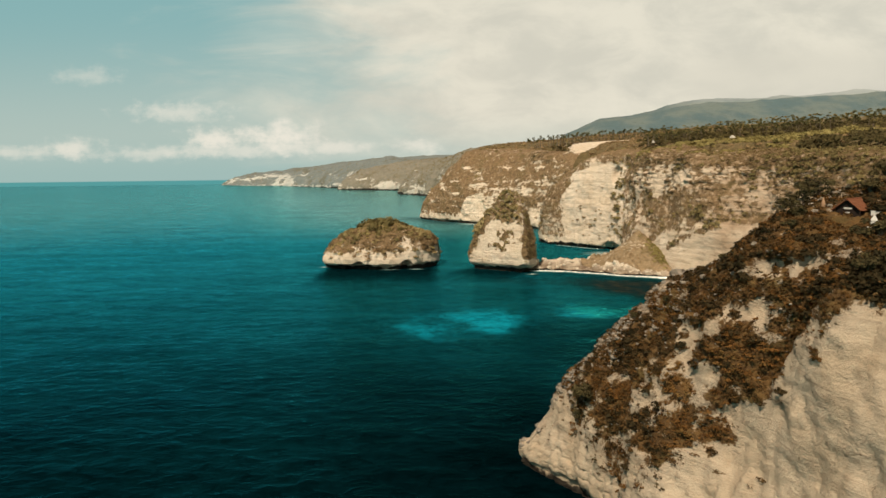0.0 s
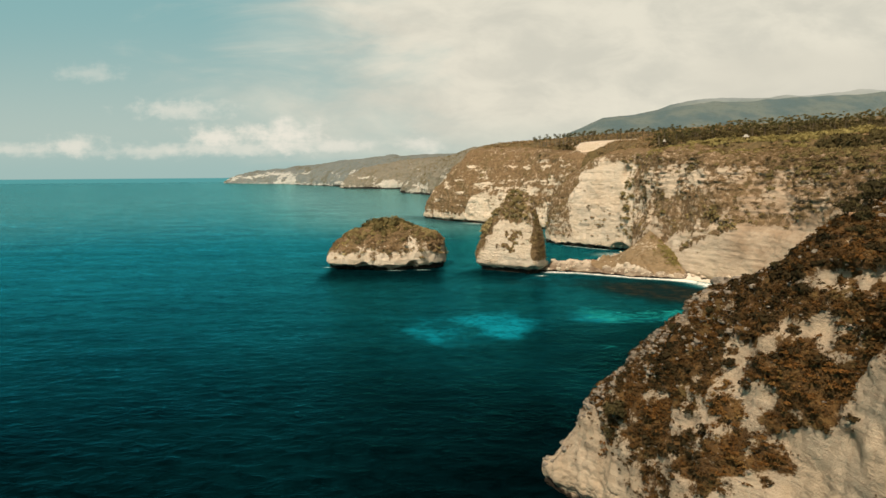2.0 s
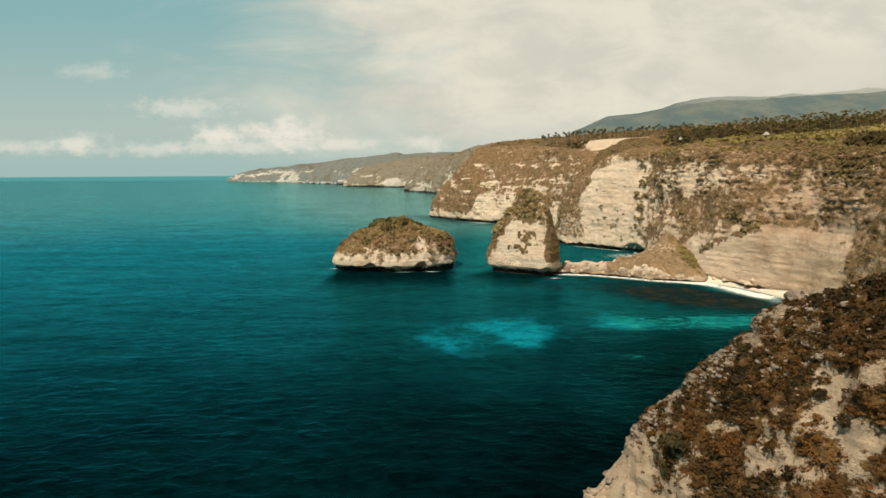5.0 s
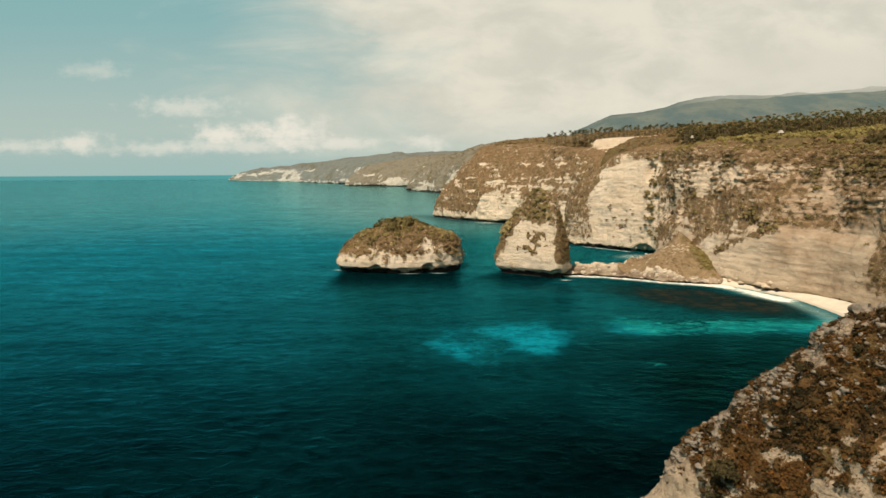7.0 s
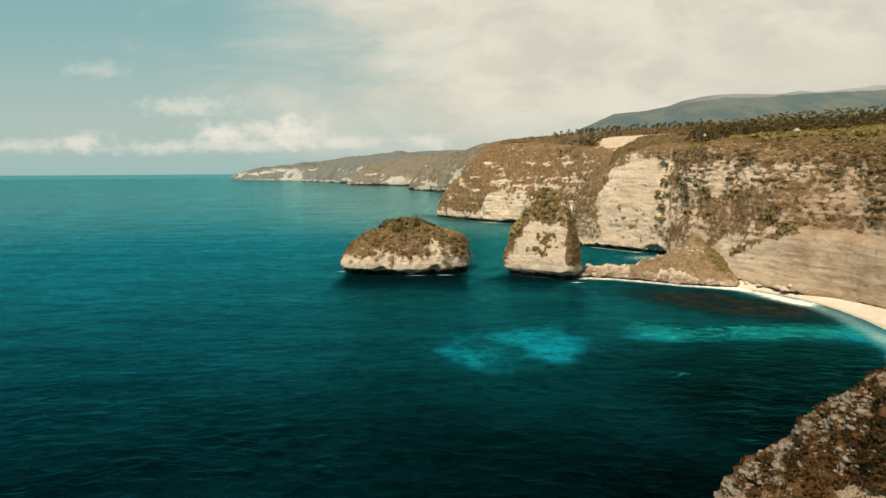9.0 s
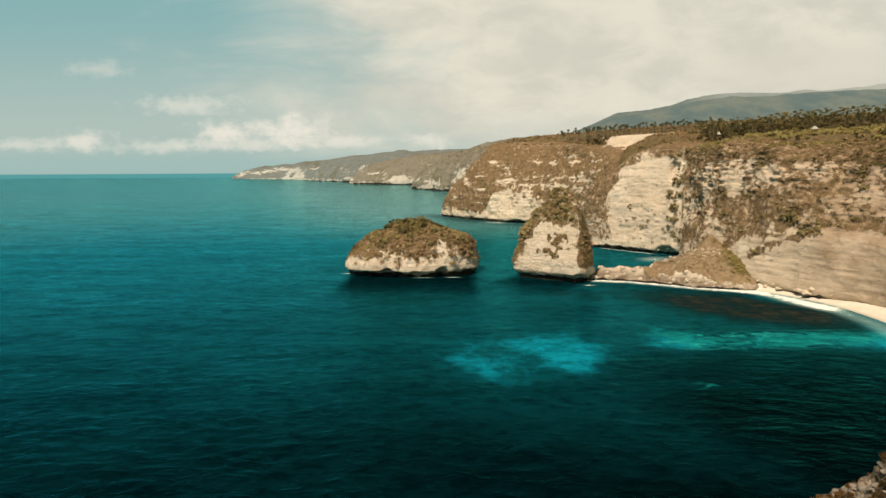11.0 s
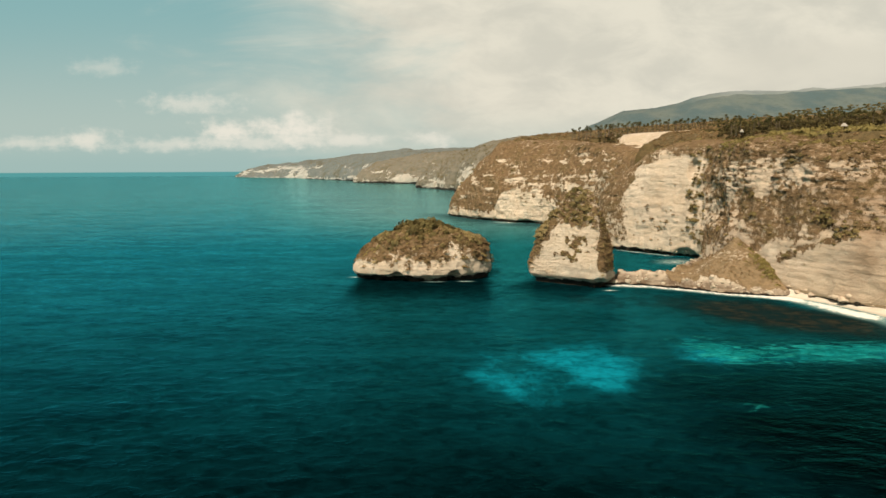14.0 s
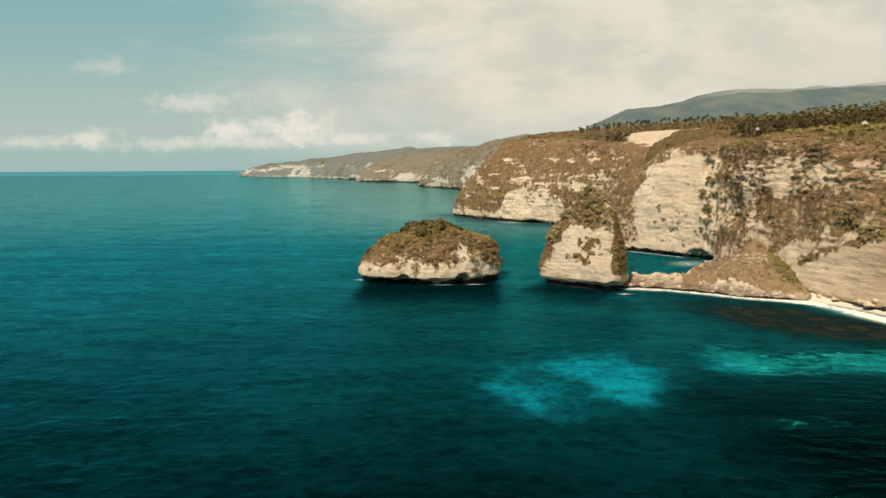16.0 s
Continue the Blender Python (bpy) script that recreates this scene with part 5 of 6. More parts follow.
w1 = (p[:, 2] > 60) * (p[:, 1] > 560) * (p[:, 1] < 800) * (p[:, 0] < 270) * (plateau_cover > 0.5)
scrub_on("cove_rim_scrub", PLATEAU_G, w1, 1500, 0.7, 2.3, SCRUB, "brown scrub on the rim above the cove", 591, FINE_CLUMPS, 0.9, (0.1, 0.8))
w2 = w * (p[:, 0] > 0.305 * p[:, 1]) * (0.12 + smooth(p[:, 0] * 0.35 + p[:, 1], 585, 700)) * (0.2 + smooth(fbm(p / 45, 3, 69), -0.1, 0.3))
scrub_on("plateau_trees", PLATEAU_G, w2, 2200, 1.8, 4.2, GREEN, "dusty green trees and bushes on the plateau", 351, CLUMPS, 1.1, (0.0, 1.0), 0.0, "trees")
w4 = (p[:, 2] > 60) * (p[:, 1] < 395) * (p[:, 1] > 215) * (p[:, 0] < 420) * smooth(p[:, 0] - 0.4 * (330 - p[:, 1]), 196, 214)
scrub_on("rim_trees", PLATEAU_G, w4, 2100, 1.6, 4.2, GREEN, "dark dusty green trees on the bay's rim", 461, CLUMPS, 1.1, (0.1, 0.6), 0.0, "trees")
b = BAY_G.reshape(-1, 3)
w4 = (b[:, 1] < 395) * (b[:, 1] > 215) * smooth(b[:, 2] + 8 * fbm(b / 14, 3, 79), 62, 72)
scrub_on("rim_bushes", BAY_G, w4, 750, 1.0, 3.0, OCHRE, "olive-brown bushes on the brow of the bay", 471, CLUMPS, 1.0, (0.0, 0.4))
w4 = (b[:, 1] > 215) * ((b[:, 1] < 412) * (0.12 * smooth(b[:, 2], 40, 46) + smooth(b[:, 2] + 14 * fbm(b / 12, 3, 78), 58, 70)) + 0.45 * (b[:, 1] < 500) * smooth(b[:, 2] + 6 * fbm(b / 12, 3, 78), 70, 76))
scrub_on("rim_scrub", BAY_G, w4, 3800, 0.8, 2.2, SCRUB, "dark brown scrub on the brow of the bay", 561, FINE_CLUMPS, 0.7, (0.0, 0.4))
under, _ = spots(PLATEAU_G, (p[:, 2] > 70) * (p[:, 0] > 165) * (p[:, 0] < 560) * smooth(p[:, 1] + 0.10 * p[:, 0], 556, 580) * (p[:, 1] < 640) * (p[:, 0] > 0.315 * p[:, 1]), 1900, 531)
under[:, 2] += np.random.default_rng(532).uniform(0.3, 6.0, len(under))
scatter("grove_understorey", under, sizes_for(1900, 533, 1.2, 2.6), tones_for(1900, 534, 0.0, 0.8), GREEN, "dusty green trees under the coconut palms", "trees", CLUMPS, 1.0, 535)
# the palm grove's back rows, past counting
grove, _ = spots(PLATEAU_G, (p[:, 2] > 70) * (p[:, 0] > 175) * (p[:, 0] < 640) * smooth(p[:, 1] + 0.12 * p[:, 0], 590, 630) * (p[:, 1] < 760) * (p[:, 0] > 0.315 * p[:, 1]), 1500, 481)
grove[:, 2] += np.random.default_rng(482).uniform(3.0, 9.5 + 6.0 * smooth(grove[:, 0], 200, 310))
scatter("palm_grove", grove, sizes_for(1500, 483, 1.0, 1.9), tones_for(1500, 484), PALM, "dense coconut grove along the plateau", "palm grove", CLUMPS, 1.1, 485)
row, _ = spots(PLATEAU_G, (p[:, 2] > 70) * (p[:, 0] > 105) * (p[:, 0] < 330) * (p[:, 1] > 822) * (p[:, 1] < 870) * 1.0, 520, 571)
row[:, 2] += np.random.default_rng(572).uniform(1.5, 6.5, len(row))
scatter("far_palm_grove", row, sizes_for(520, 573, 0.7, 1.3), tones_for(520, 574, 0.3, 1.0), PALM, "row of coconut palms behind the quarry", "palm grove", CLUMPS, 1.1, 575)
w5 = (p[:, 2] > 70) * smooth(p[:, 0], 180, 215) * (p[:, 0] < 460) * smooth(p[:, 1], 395, 420) * (1 - smooth(p[:, 1], 525, 548)) * smooth(fbm(p / 25, 2, 36), -0.3, 0.1)
scrub_on("olive_scrub", PLATEAU_G, w5, 2000, 1.4, 4.0, OLIVE, "golden-olive bushes on the plateau", 511, CLUMPS, 0.9, (0.0, 1.0), 0.0)
b = BAY_G.reshape(-1, 3)
w6 = smooth(b[:, 2], 80, 85) * smooth(b[:, 1], 395, 420) * (1 - smooth(b[:, 1], 545, 560)) * (0.1 + smooth(fbm(b / 22, 3, 77), 0.0, 0.25))
scrub_on("brow_scrub", BAY_G, w6, 600, 1.0, 2.8, OLIVE, "yellow-olive bushes along the brow of the bay", 551, CLUMPS, 0.8, (0.0, 1.0), 0.2)
w3 = (plateau_cover > 0.5) * (p[:, 2] > 70) * (p[:, 1] > 760) * (p[:, 1] < 1250) * (p[:, 0] < 500) * 1.0
scrub_on("far_plateau_trees", PLATEAU_G, w3, 2500, 1.5, 3.6, SCRUB, "brown-green scrub trees on the far plateau", 361, SMALL_CLUMPS, 1.1, (0.0, 0.8), 0.0, "trees")

for k, (g, cover) in enumerate(CAPES):
    scrub_on("cape_trees", g, cover ** 2 * smooth(g[:, :, 2].ravel(), 20, 40), 1500, 1.6, 3.8, OCHRE, "grey-olive scrub trees on a distant cape", 521 + 10 * k, SMALL_CLUMPS, 0.9, (0.0, 0.35), 0.2, "trees")
w = ISLAND_COVER ** 1.3
scrub_on("island_scrub", ISLAND_G, w, 1900, 0.6, 2.5, SCRUB, "dry brown scrub covering the islet", 371, FINE_CLUMPS, 0.95)
w = w * smooth(ISLAND_G[:, :, 2].ravel(), 18, 30) * (0.15 + smooth(fbm(ISLAND_G.reshape(-1, 3) / 9, 3, 70), 0.0, 0.3))
scrub_on("island_bushes", ISLAND_G, w, 420, 1.1, 2.9, OCHRE, "ochre bushes on the islet's crown", 381, CLUMPS, 1.3, (0.0, 1.0))
w = w * smooth(ISLAND_G[:, :, 2].ravel(), 27, 33)
scrub_on("crown_bushes", ISLAND_G, w, 75, 1.5, 4.2, GREEN, "tall olive bushes on the top of the islet", 386, CLUMPS, 1.3, (0.5, 1.0), -0.3)
w = PILLAR_COVER ** 1.5
scrub_on("stack_scrub", PILLAR_G, w, 2000, 0.4, 1.4, SCRUB, "dry scrub clinging to the sea stack", 391, FINE_CLUMPS, 0.75, (0.4, 0.95))
f = (PILLAR_G[:, :, 0].ravel() - 17.8) * 0.806 - (PILLAR_G[:, :, 1].ravel() - 467) * 0.592
w = w * smooth(PILLAR_G[:, :, 2].ravel() + 14 * (1 - smooth(f, 8, 14)), 35, 41) * (1 - smooth(f, 36, 42))
scrub_on("stack_bushes", PILLAR_G, w, 230, 0.9, 3.0, OCHRE, "olive bushes on the top of the sea stack", 401, CLUMPS, 1.2, (0.1, 0.9))
p = SPIT_G.reshape(-1, 3)
w = SPIT_COVER * smooth(p[:, 2], 4, 8)
scrub_on("spit_grass", SPIT_G, w, 2200, 0.25, 0.8, SCRUB, "dry tawny grass on the spit's cone", 411, SMALL_CLUMPS, 0.7, (0.3, 0.72))
w = w * (np.exp(-((p[:, 0] - 149.0) / 5.0) ** 2 - ((p[:, 1] - 438) / 14) ** 2))
scrub_on("spit_bushes", SPIT_G, w, 150, 0.7, 2.0, OLIVE, "golden-green bushes on the spit", 421, CLUMPS, 0.9, (0.3, 0.9))


def bush(x, y, z, wide, tall, seed, mat, lo=0.0, hi=0.4):
    """One dense bush: short forked stems and a ragged crown of leaves."""
    rng = np.random.default_rng(seed)
    root = new("bush")
    bm = bmesh.new()
    for k in range(4):
        a = k * 1.7 + rng.uniform(0, 1)
        tube(bm, [(0, 0, -0.5), (0.2 * wide * math.cos(a), 0.2 * wide * math.sin(a), 0.35 * tall), (0.5 * wide * math.cos(a), 0.5 * wide * math.sin(a), 0.75 * tall)], [0.12, 0.08, 0.03], 5)
    part("stem", bm, BARK, root)
    pts, tris, tone, base = [], [], [], 0
    for k in range(16):
        v, f = clump(rng, 60, 0.8, 0.26)
        c = rng.normal(0, 0.42, 3) * np.array([wide, wide, tall * 0.5]) + np.array([0, 0, tall * 0.5])
        pts.append(v * wide * rng.uniform(0.35, 0.55) + c), tris.append(f + base), tone.append(np.full(len(v), rng.uniform(lo, hi)))
        base += len(v)
    crown = new("crown", raw_mesh("crown", np.concatenate(pts), np.concatenate(tris), mat, [("tone", np.concatenate(tone))], False))
    crown.parent = root
    root.matrix_world = pose(x, y, z, 0, 0, rng.uniform(0, 360))
    return tagged(root, "dense dark green bush on the headland", "bush", "bushes on the headland")


for k, (x, y, wide, tall) in enumerate(((28.9, 129.3, 2.4, 3.2), (28.6, 132.0, 1.3, 2.4), (59.6, 106.6, 1.6, 2.0), (64.6, 92.6, 1.9, 2.6), (63.0, 94.4, 1.3, 1.6),
                                        (44.0, 122.5, 0.9, 1.0), (52.5, 117.0, 1.1, 1.3), (39.5, 128.5, 0.9, 1.1), (57.0, 103.5, 1.0, 1.2), (72.5, 107.5, 1.8, 2.8), (58.6, 85.6, 1.9, 2.4), (60.4, 83.6, 1.8, 2.2), (64.6, 113.4, 2.0, 4.2), (67.0, 113.0, 1.9, 4.4), (62.8, 115.2, 1.6, 3.4), (76.6, 108.2, 2.1, 4.6))):
    bush(x, y, (22.6, 16.8)[k] if k < 2 else surface_z(NEAR_G, x, y) - 0.4, wide, tall, 500 + k, GREEN)


def rock_lump(rng):
    """One jagged rock of about 1 m radius, 80 facets."""
    bm = bmesh.new()
    bmesh.ops.create_icosphere(bm, subdivisions=2, radius=1)
    pts = np.array([v.co[:] for v in bm.verts]) * rng.uniform(0.55, 1.2, (len(bm.verts), 1)) * np.array([1.2, 1.0, 0.8])
    tris = np.array([[v.index for v in f.verts] for f in bm.faces])
    bm.free()
    return pts, tris


ROCKS = [rock_lump(RNG) for _ in range(6)]
w = (p[:, 2] > 0.3) * (p[:, 2] < 9) * (1 - SPIT_COVER) * 1.0
scrub_on("shore_rocks", SPIT_G, w, 320, 0.4, 1.9, SPIT, "jagged pale rocks along the spit's shore", 441, ROCKS, 1.0, category="rocks")
w = (NEAR_G[:, :, 0].ravel() < 80) * (NEAR_G[:, :, 1].ravel() > 80) * (NEAR_G[:, :, 2].ravel() > 10) * (0.01 + smooth(fbm(NEAR_G.reshape(-1, 3) / 4, 3, 74), 0.1, 0.35) + 1.5 * strip) * smooth(NEAR_COVER, 0.2, 0.5)
scrub_on("rubble", NEAR_G, w, 1800, 0.05, 0.42, STONE, "pale limestone rubble between the scrub", 491, ROCKS, 0.8, sink=0.3, category="rocks")
w = strip * (NEAR_G[:, :, 1].ravel() > 100) * (0.15 + smooth(fbm(NEAR_G.reshape(-1, 3) / 4, 3, 75), -0.1, 0.3))
scrub_on("crest_rocks", NEAR_G, w, 2400, 0.12, 0.85, STONE, "broken grey limestone along the headland's crest", 496, ROCKS, 0.8, sink=0.35, category="rocks")
p = BAY_G.reshape(-1, 3)
w = (p[:, 2] > 0.2) * (p[:, 2] < 5) * (p[:, 1] > 380) * (p[:, 1] < 650) * 1.0
scrub_on("cove_rocks", BAY_G, w, 90, 0.5, 2.6, CLIFF, "fallen limestone blocks at the cliff foot", 451, ROCKS, 1.0, category="rocks")


def palm_tree(seed):
    """A coconut palm: a leaning ringed trunk and a head of drooping, split fronds."""
    rng = np.random.default_rng(seed)
    root = new("palm_tree")
    high = rng.uniform(7.5, 10.5)
    lean = rng.normal(0, 0.6, 2)
    path = [(lean[0] * t ** 1.6, lean[1] * t ** 1.6, high * t) for t in np.linspace(0, 1, 7)]
    part("trunk", tube(bmesh.new(), path, [0.32, 0.26, 0.23, 0.22, 0.20, 0.19, 0.20], 7), TRUNK, root)
    bm = bmesh.new()
    head = Vector(path[-1])
    fronds = 22
    for k in range(fronds):
        a = 2 * math.pi * k * 0.382 + rng.normal(0, 0.2)
        rise = 2.0 - 2.5 * (k / fronds) + rng.normal(0, 0.15)
        reach = rng.uniform(1.3, 1.8) * (1.0 if rise < 1.2 else 0.7)
        out, side = Vector((math.cos(a), math.sin(a), 0)), Vector((-math.sin(a), math.cos(a), 0))
        spine = [head + out * reach * t + Vector((0, 0, rise * reach * t - (0.9 + 0.25 * max(rise, 0)) * reach * 0.6 * t * t)) for t in (0.05, 0.35, 0.7, 1.0)]
        for i, (p0, p1) in enumerate(zip(spine, spine[1:])):
            wide = (0.34, 0.42, 0.30)[i]
            for s in (1, -1):
                tip = side * s * wide - Vector((0, 0, 0.3 * wide)) + out * 0.25
                v = [bm.verts.new(c) for c in (p0, p1, p1 + tip * 0.9, p0.lerp(p1, 0.25) + tip)]
                bm.faces.new(v)
    crown = part("crown", bm, PALM, root)
    tone = crown.data.attributes.new("tone", "FLOAT", "POINT")
    tone.data.foreach_set("value", rng.uniform(0, 1, len(crown.data.vertices)).astype(np.float32) * 0.3 + rng.uniform(0, 0.7))
    return tagged(root, "slender coconut palm with drooping fronds on the plateau", "palm tree", "palms on the plateau")


rng = np.random.default_rng(5)
MASTERS = [palm_tree(s) for s in range(5)]
spots_palm = []
while len(spots_palm) < 195:
    x = rng.uniform(165, 470)
    y = 545 - 0.10 * (x - 170) + abs(rng.normal(0, 55)) + rng.uniform(0, 40)
    if x > 0.31 * y:
        spots_palm.append((x, y))
for k in range(100):
    spots_palm.append((112 + 1.85 * k + rng.uniform(-2, 2), 838 + rng.normal(0, 8)))
for k, (x, y) in enumerate(spots_palm):
    m = pose(x, y, float(plateau_height(np.array([x]), np.array([y]))[0]) - 0.3, 0, 0, rng.uniform(0, 360))
    if k < len(MASTERS):
        MASTERS[k].matrix_world = m
    else:
        palm = copy_thing(MASTERS[k % len(MASTERS)], m)
        palm.scale = [rng.uniform(0.85, 1.15) * (1.2 if y > 800 else 1.0)] * 3


def boulder(x, y, z, sx, sy, sz, seed, turn=0.0):
    bm = bmesh.new()
    bmesh.ops.create_icosphere(bm, subdivisions=3, radius=1)
    for v in bm.verts:
        d = v.co.normalized()
        r = 1 + 0.35 * noise.noise(d * 1.3 + Vector((seed * 3.1, 0, 0))) + 0.24 * noise.noise(d * 3.2 + Vector((0, seed * 1.7, 0))) + 0.22 * noise.noise(d * 7.5 + Vector((seed * 0.7, 0, 0)))
        flat = max(-0.55, min(0.8, d.z * r))
        v.co = Vector((d.x * r * sx, d.y * r * sy, flat * sz))
    me = bpy.data.meshes.new("boulder")
    bm.to_mesh(me)
    bm.free()
    me.materials.append(STONE)
    ob = new("boulder", me)
    ob.matrix_world = pose(x, y, z, rng.uniform(-12, 12), rng.uniform(-12, 12), turn)
    return tagged(ob, "weathered grey limestone boulder on the headland slope", "boulder", "boulders on the headland")


boulder(49.6, 131.0, surface_z(NEAR_G, 49.6, 131.0) + 0.3, 2.0, 1.5, 1.6, 1, 30)
boulder(51.6, 128.5, surface_z(NEAR_G, 51.6, 128.5) + 0.2, 1.5, 1.3, 1.1, 2, 70)
w = (NEAR_G[:, :, 2].ravel() > 12) * (NEAR_G[:, :, 0].ravel() < 66) * (NEAR_G[:, :, 1].ravel() > 104) * smooth(fbm(NEAR_G.reshape(-1, 3) / 8, 3, 73), 0.0, 0.3)
w = w * (np.arange(NEAR_G.shape[1])[None, :].repeat(NEAR_G.shape[0], 0).ravel() > NEAR_G.shape[1] * 0.3)
for k, q in enumerate(spots(NEAR_G, w, 150, 431)[0]):
    s = 0.2 + 0.5 * rng.random() ** 2.5
    boulder(q[0], q[1], q[2] + 0.15 * s, s * rng.uniform(0.8, 1.3), s * rng.uniform(0.7, 1.1), s * rng.uniform(0.6, 1.0), k + 5, rng.uniform(0, 180))

# ---- built things ----


def slab(bm, points, normal, thick):
    """A flat plate with thickness from its outline."""
    lo = [bm.verts.new(Vector(p)) for p in points]
    hi = [bm.verts.new(Vector(p) + Vector(normal) * thick) for p in points]
    bm.faces.new(list(reversed(lo)))
    bm.faces.new(hi)
    for i in range(len(points)):
        j = (i + 1) % len(points)
        bm.faces.new((lo[i], lo[j], hi[j], hi[i]))
    return bm


def gable_house():
    """A small dark timber house, gable to the sea, under a tiled roof."""
    root = new("house")
    w, d, h, top = 1.95, 2.3, 1.9, 3.5
    part("base", box(bmesh.new(), -w - 0.3, w + 0.3, -d - 0.5, d + 0.3, -1.6, 0.06, 0.05), TERRACE, root, "sandstone plinth")
    part("wall", slab(bmesh.new(), [(-w, -d, 0.05), (w, -d, 0.05), (w, -d, h), (0, -d, top - 0.12), (-w, -d, h)], (0, 1, 0), 0.15), WOOD, root)
    part("wall", slab(bmesh.new(), [(-w, d, 0.05), (w, d, 0.05), (w, d, h), (0, d, top - 0.12), (-w, d, h)], (0, -1, 0), 0.15), WOOD, root)
    part("wall", box(bmesh.new(), -w + 0.002, -w + 0.15, -d + 0.16, d - 0.16, 0.05, h), WOOD, root)
    part("wall", box(bmesh.new(), w - 0.15, w - 0.002, -d + 0.16, d - 0.16, 0.05, h), WOOD, root)
    for s in (-1, 1):
        eave, ridge = (s * (w + 0.55), h - 0.42), (0.0, top)
        slope = Vector((s * (top - h + 0.42), 0, w + 0.55)).normalized()
        pts = [(eave[0], -d - 0.6, eave[1]), (eave[0], d + 0.5, eave[1]), (ridge[0], d + 0.5, ridge[1]), (ridge[0], -d - 0.6, ridge[1])]
        roof = part("roof", slab(bmesh.new(), pts, slope, 0.12), ROOF, root, "weathered orange tiled roof")
        for k in range(9):
            t = (k + 0.5) / 9
            a, b = Vector(pts[0]).lerp(Vector(pts[3]), t), Vector(pts[1]).lerp(Vector(pts[2]), t)
            part("tile_course", tube(bmesh.new(), [a + slope * 0.13, b + slope * 0.13], [0.06, 0.06], 5), ROOF, roof)
    part("ridge_cap", tube(bmesh.new(), [(0, -d - 0.65, top + 0.1), (0, d + 0.55, top + 0.1)], [0.14, 0.14], 6), ROOF, root)
    part("sign", box(bmesh.new(), -0.65, 0.75, -d - 0.07, -d - 0.01, 1.75, 2.05), WHITE, root, "white painted sign board")
    part("sign", box(bmesh.new(), -0.35, 0.45, -d - 0.07, -d - 0.01, 1.05, 1.25), WHITE, root, "white painted sign board")
    for x in (-w - 0.3, w + 0.3):
        part("post", box(bmesh.new(), x - 0.08, x + 0.08, -d - 0.45, -d - 0.29, 0.06, h - 0.32, 0.01), WOOD, root)
    return tagged(root, "small dark timber house with an orange tiled roof", "house")


def shrine(tall, wide, mat, label):
    """A stepped pillar shrine with a peaked cap."""
    root = new("shrine")
    part("plinth", box(bmesh.new(), -wide, wide, -wide * 0.6, wide * 0.6, -0.8, 0.75, 0.04), mat, root)
    part("shaft", box(bmesh.new(), -wide * 0.32, wide * 0.32, -wide * 0.3, wide * 0.3, 0.752, 0.75 + tall * 0.5, 0.03), mat, root)
    bm = bmesh.new()
    bmesh.ops.create_cone(bm, cap_ends=True, segments=4, radius1=wide * 0.5, radius2=0.04, depth=tall * 0.5, matrix=Matrix.Translation((0, 0, 0.75 + tall * 0.75)) @ pose(0, 0, 0, 0, 0, 45))
    part("cap", bm, mat, root)
    return tagged(root, label, "shrine")


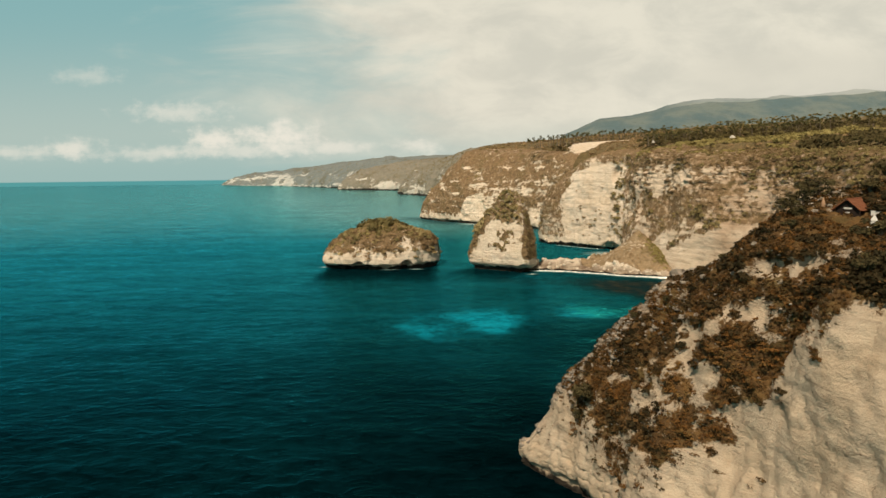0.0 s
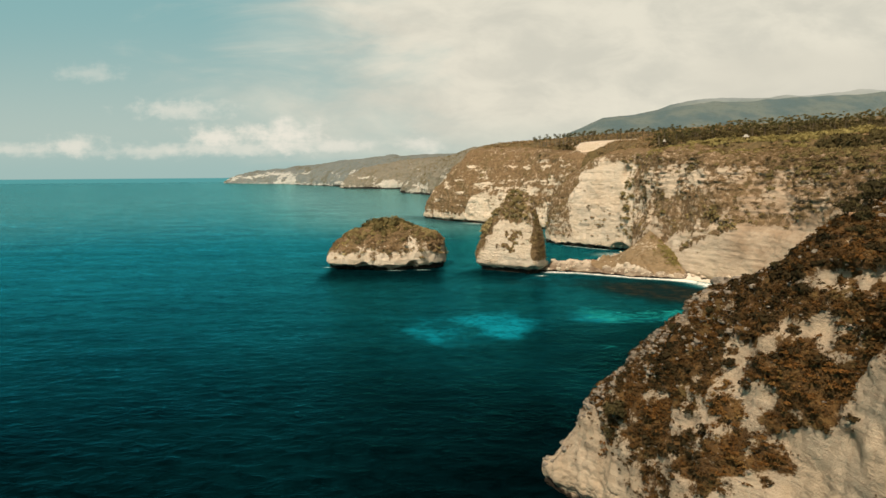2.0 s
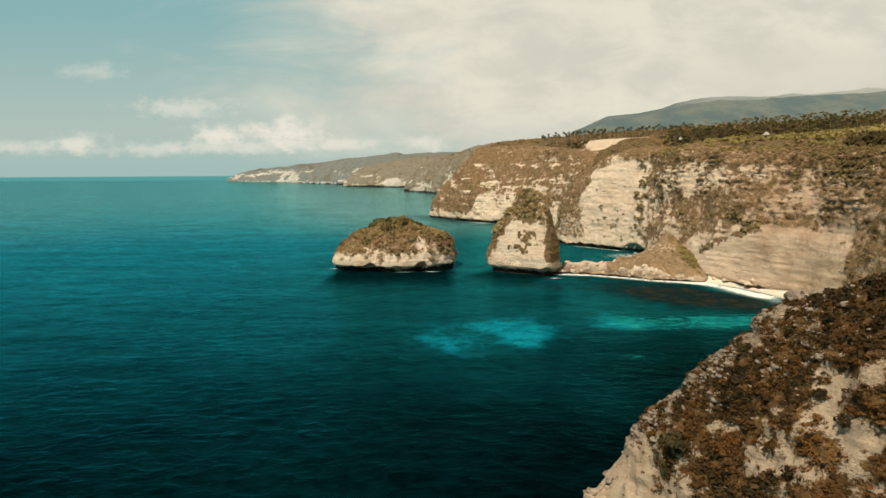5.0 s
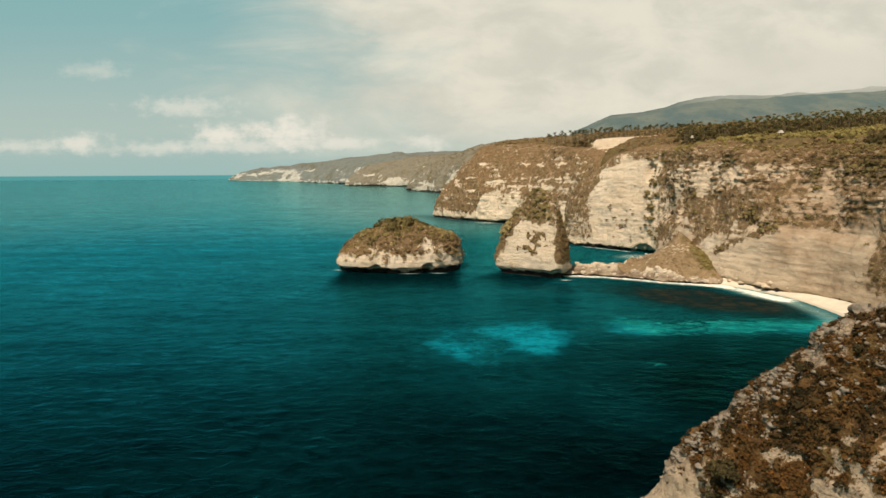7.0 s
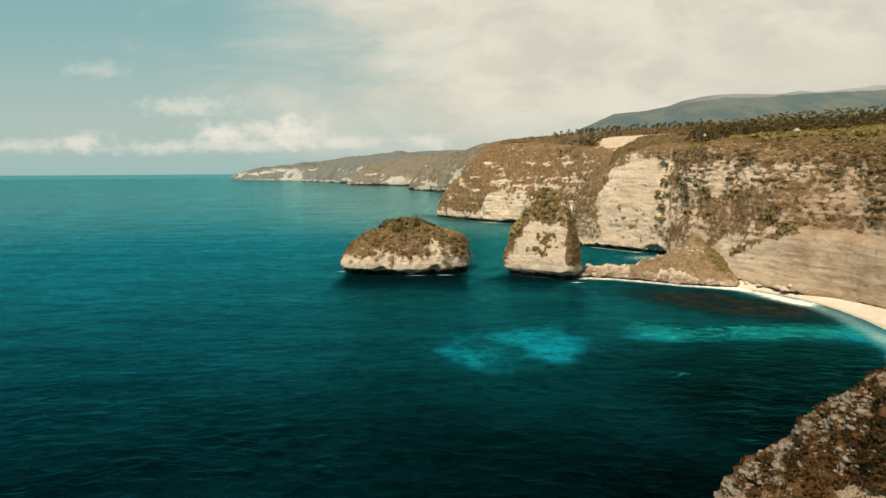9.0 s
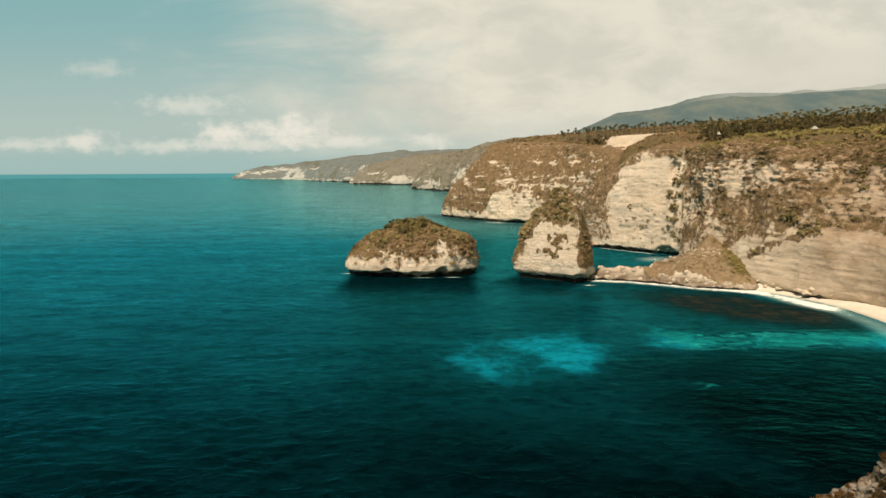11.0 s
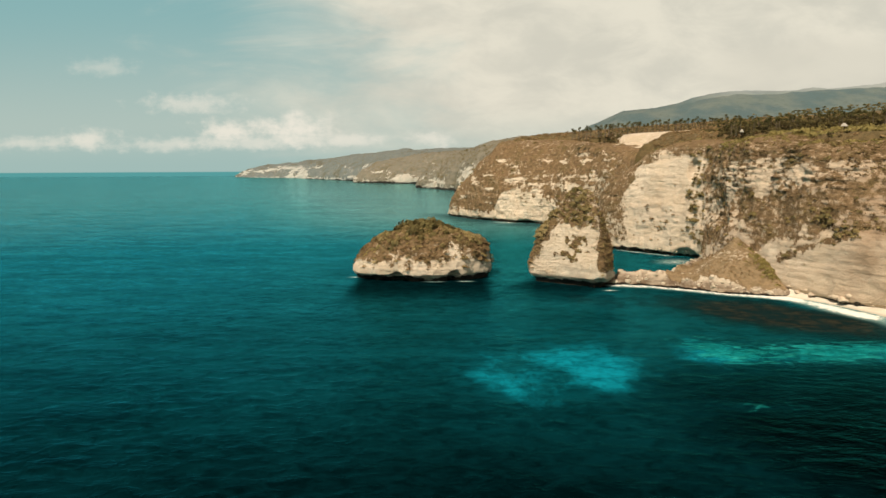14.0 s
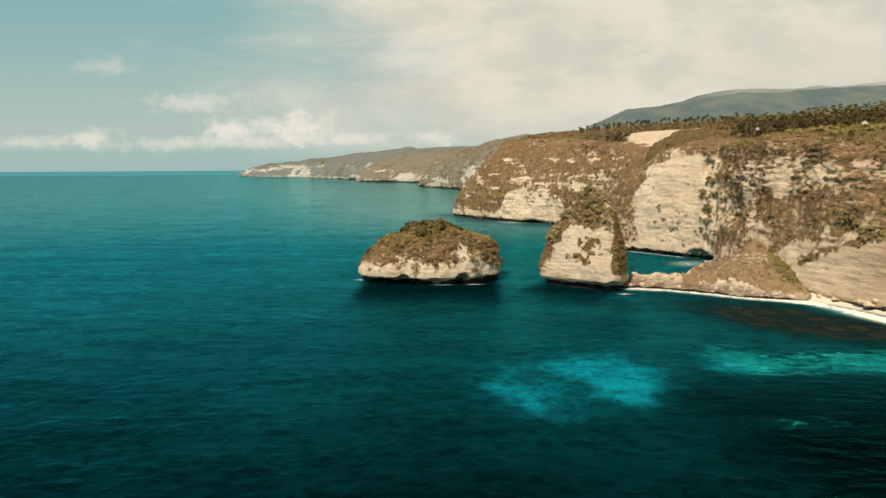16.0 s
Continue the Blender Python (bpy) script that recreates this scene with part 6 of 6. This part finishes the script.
def open_hut(size, mat):
    """A field hut: four posts, a raised floor and a hipped roof."""
    root = new("hut")
    part("floor", box(bmesh.new(), -size, size, -size * 0.7, size * 0.7, 0.55, 0.7, 0.02), WOOD, root)
    for x in (-1, 1):
        for y in (-1, 1):
            part("post", box(bmesh.new(), x * size * 0.9 - 0.1, x * size * 0.9 + 0.1, y * size * 0.6 - 0.1, y * size * 0.6 + 0.1, -0.4, 2.3), WOOD, root)
    bm = bmesh.new()
    lo = [bm.verts.new((x * size * 1.25, y * size * 0.95, 2.1)) for x, y in ((-1, -1), (1, -1), (1, 1), (-1, 1))]
    hi = [bm.verts.new((x * size * 0.6, y * 0.1, 4.2)) for x, y in ((-1, -1), (1, -1), (1, 1), (-1, 1))]
    bm.faces.new(list(reversed(lo))), bm.faces.new(hi)
    for i in range(4):
        j = (i + 1) % 4
        bm.faces.new((lo[i], lo[j], hi[j], hi[i]))
    part("roof", bm, mat, root, "pale thatched roof")
    return tagged(root, "open hut with a pale thatched roof among scrub", "hut", "huts on the plateau")


house = gable_house()
house.matrix_world = pose(68.2, 104.8, 61.9, 0, 0, -58)
house.scale = (0.92, 0.92, 0.92)
altar = shrine(1.9, 1.4, WHITE, "white painted stone shrine on a plinth")
altar.matrix_world = pose(66.6, 97.4, 60.4, 0, 0, -30)
small = shrine(2.2, 0.75, TERRACE, "small brown pavilion shrine with a peaked roof")
small.matrix_world = pose(64.6, 107.4, 62.4, 0, 0, -20)
for k, (x, y, z, wide) in enumerate(((62.5, 108.4, 62.0, 2.6), (63.4, 110.2, 62.7, 3.0), (74.5, 104.0, 62.4, 2.4), (74.9, 105.4, 63.3, 2.6))):
    step_wall = tagged(new("terrace_wall", None), "low sandstone terrace wall beside the house", "wall", "terrace walls")
    for i in range(5):
        part("stone", box(bmesh.new(), -wide + i * wide * 0.4, -wide + (i + 1) * wide * 0.4 - 0.05, -0.35, 0.35, -1.4, 0.5 + 0.08 * math.sin(i * 2.3 + k), 0.06), TERRACE, step_wall)
    step_wall.matrix_world = pose(x, y, z, 0, 0, -28)
panel = tagged(new("canvas_screen"), "pale grey canvas screen on a wooden frame", "screen")
part("canvas", box(bmesh.new(), -0.9, 0.9, -0.03, 0.03, 0.5, 1.5), WHITE, panel)
for x in (-0.95, 0.95):
    part("post", box(bmesh.new(), x - 0.04, x + 0.04, -0.05, 0.05, -0.6, 1.6), WOOD, panel)
panel.matrix_world = pose(69.0, 100.2, 61.9, 0, 0, -25)
for x, y, size in ((230.5, 508, 1.6), (180, 545, 0.9)):
    hut = open_hut(size, THATCH)
    hut.matrix_world = pose(x, y, float(plateau_height(np.array([x]), np.array([y]))[0]) + 0.2, 0, 0, 20)
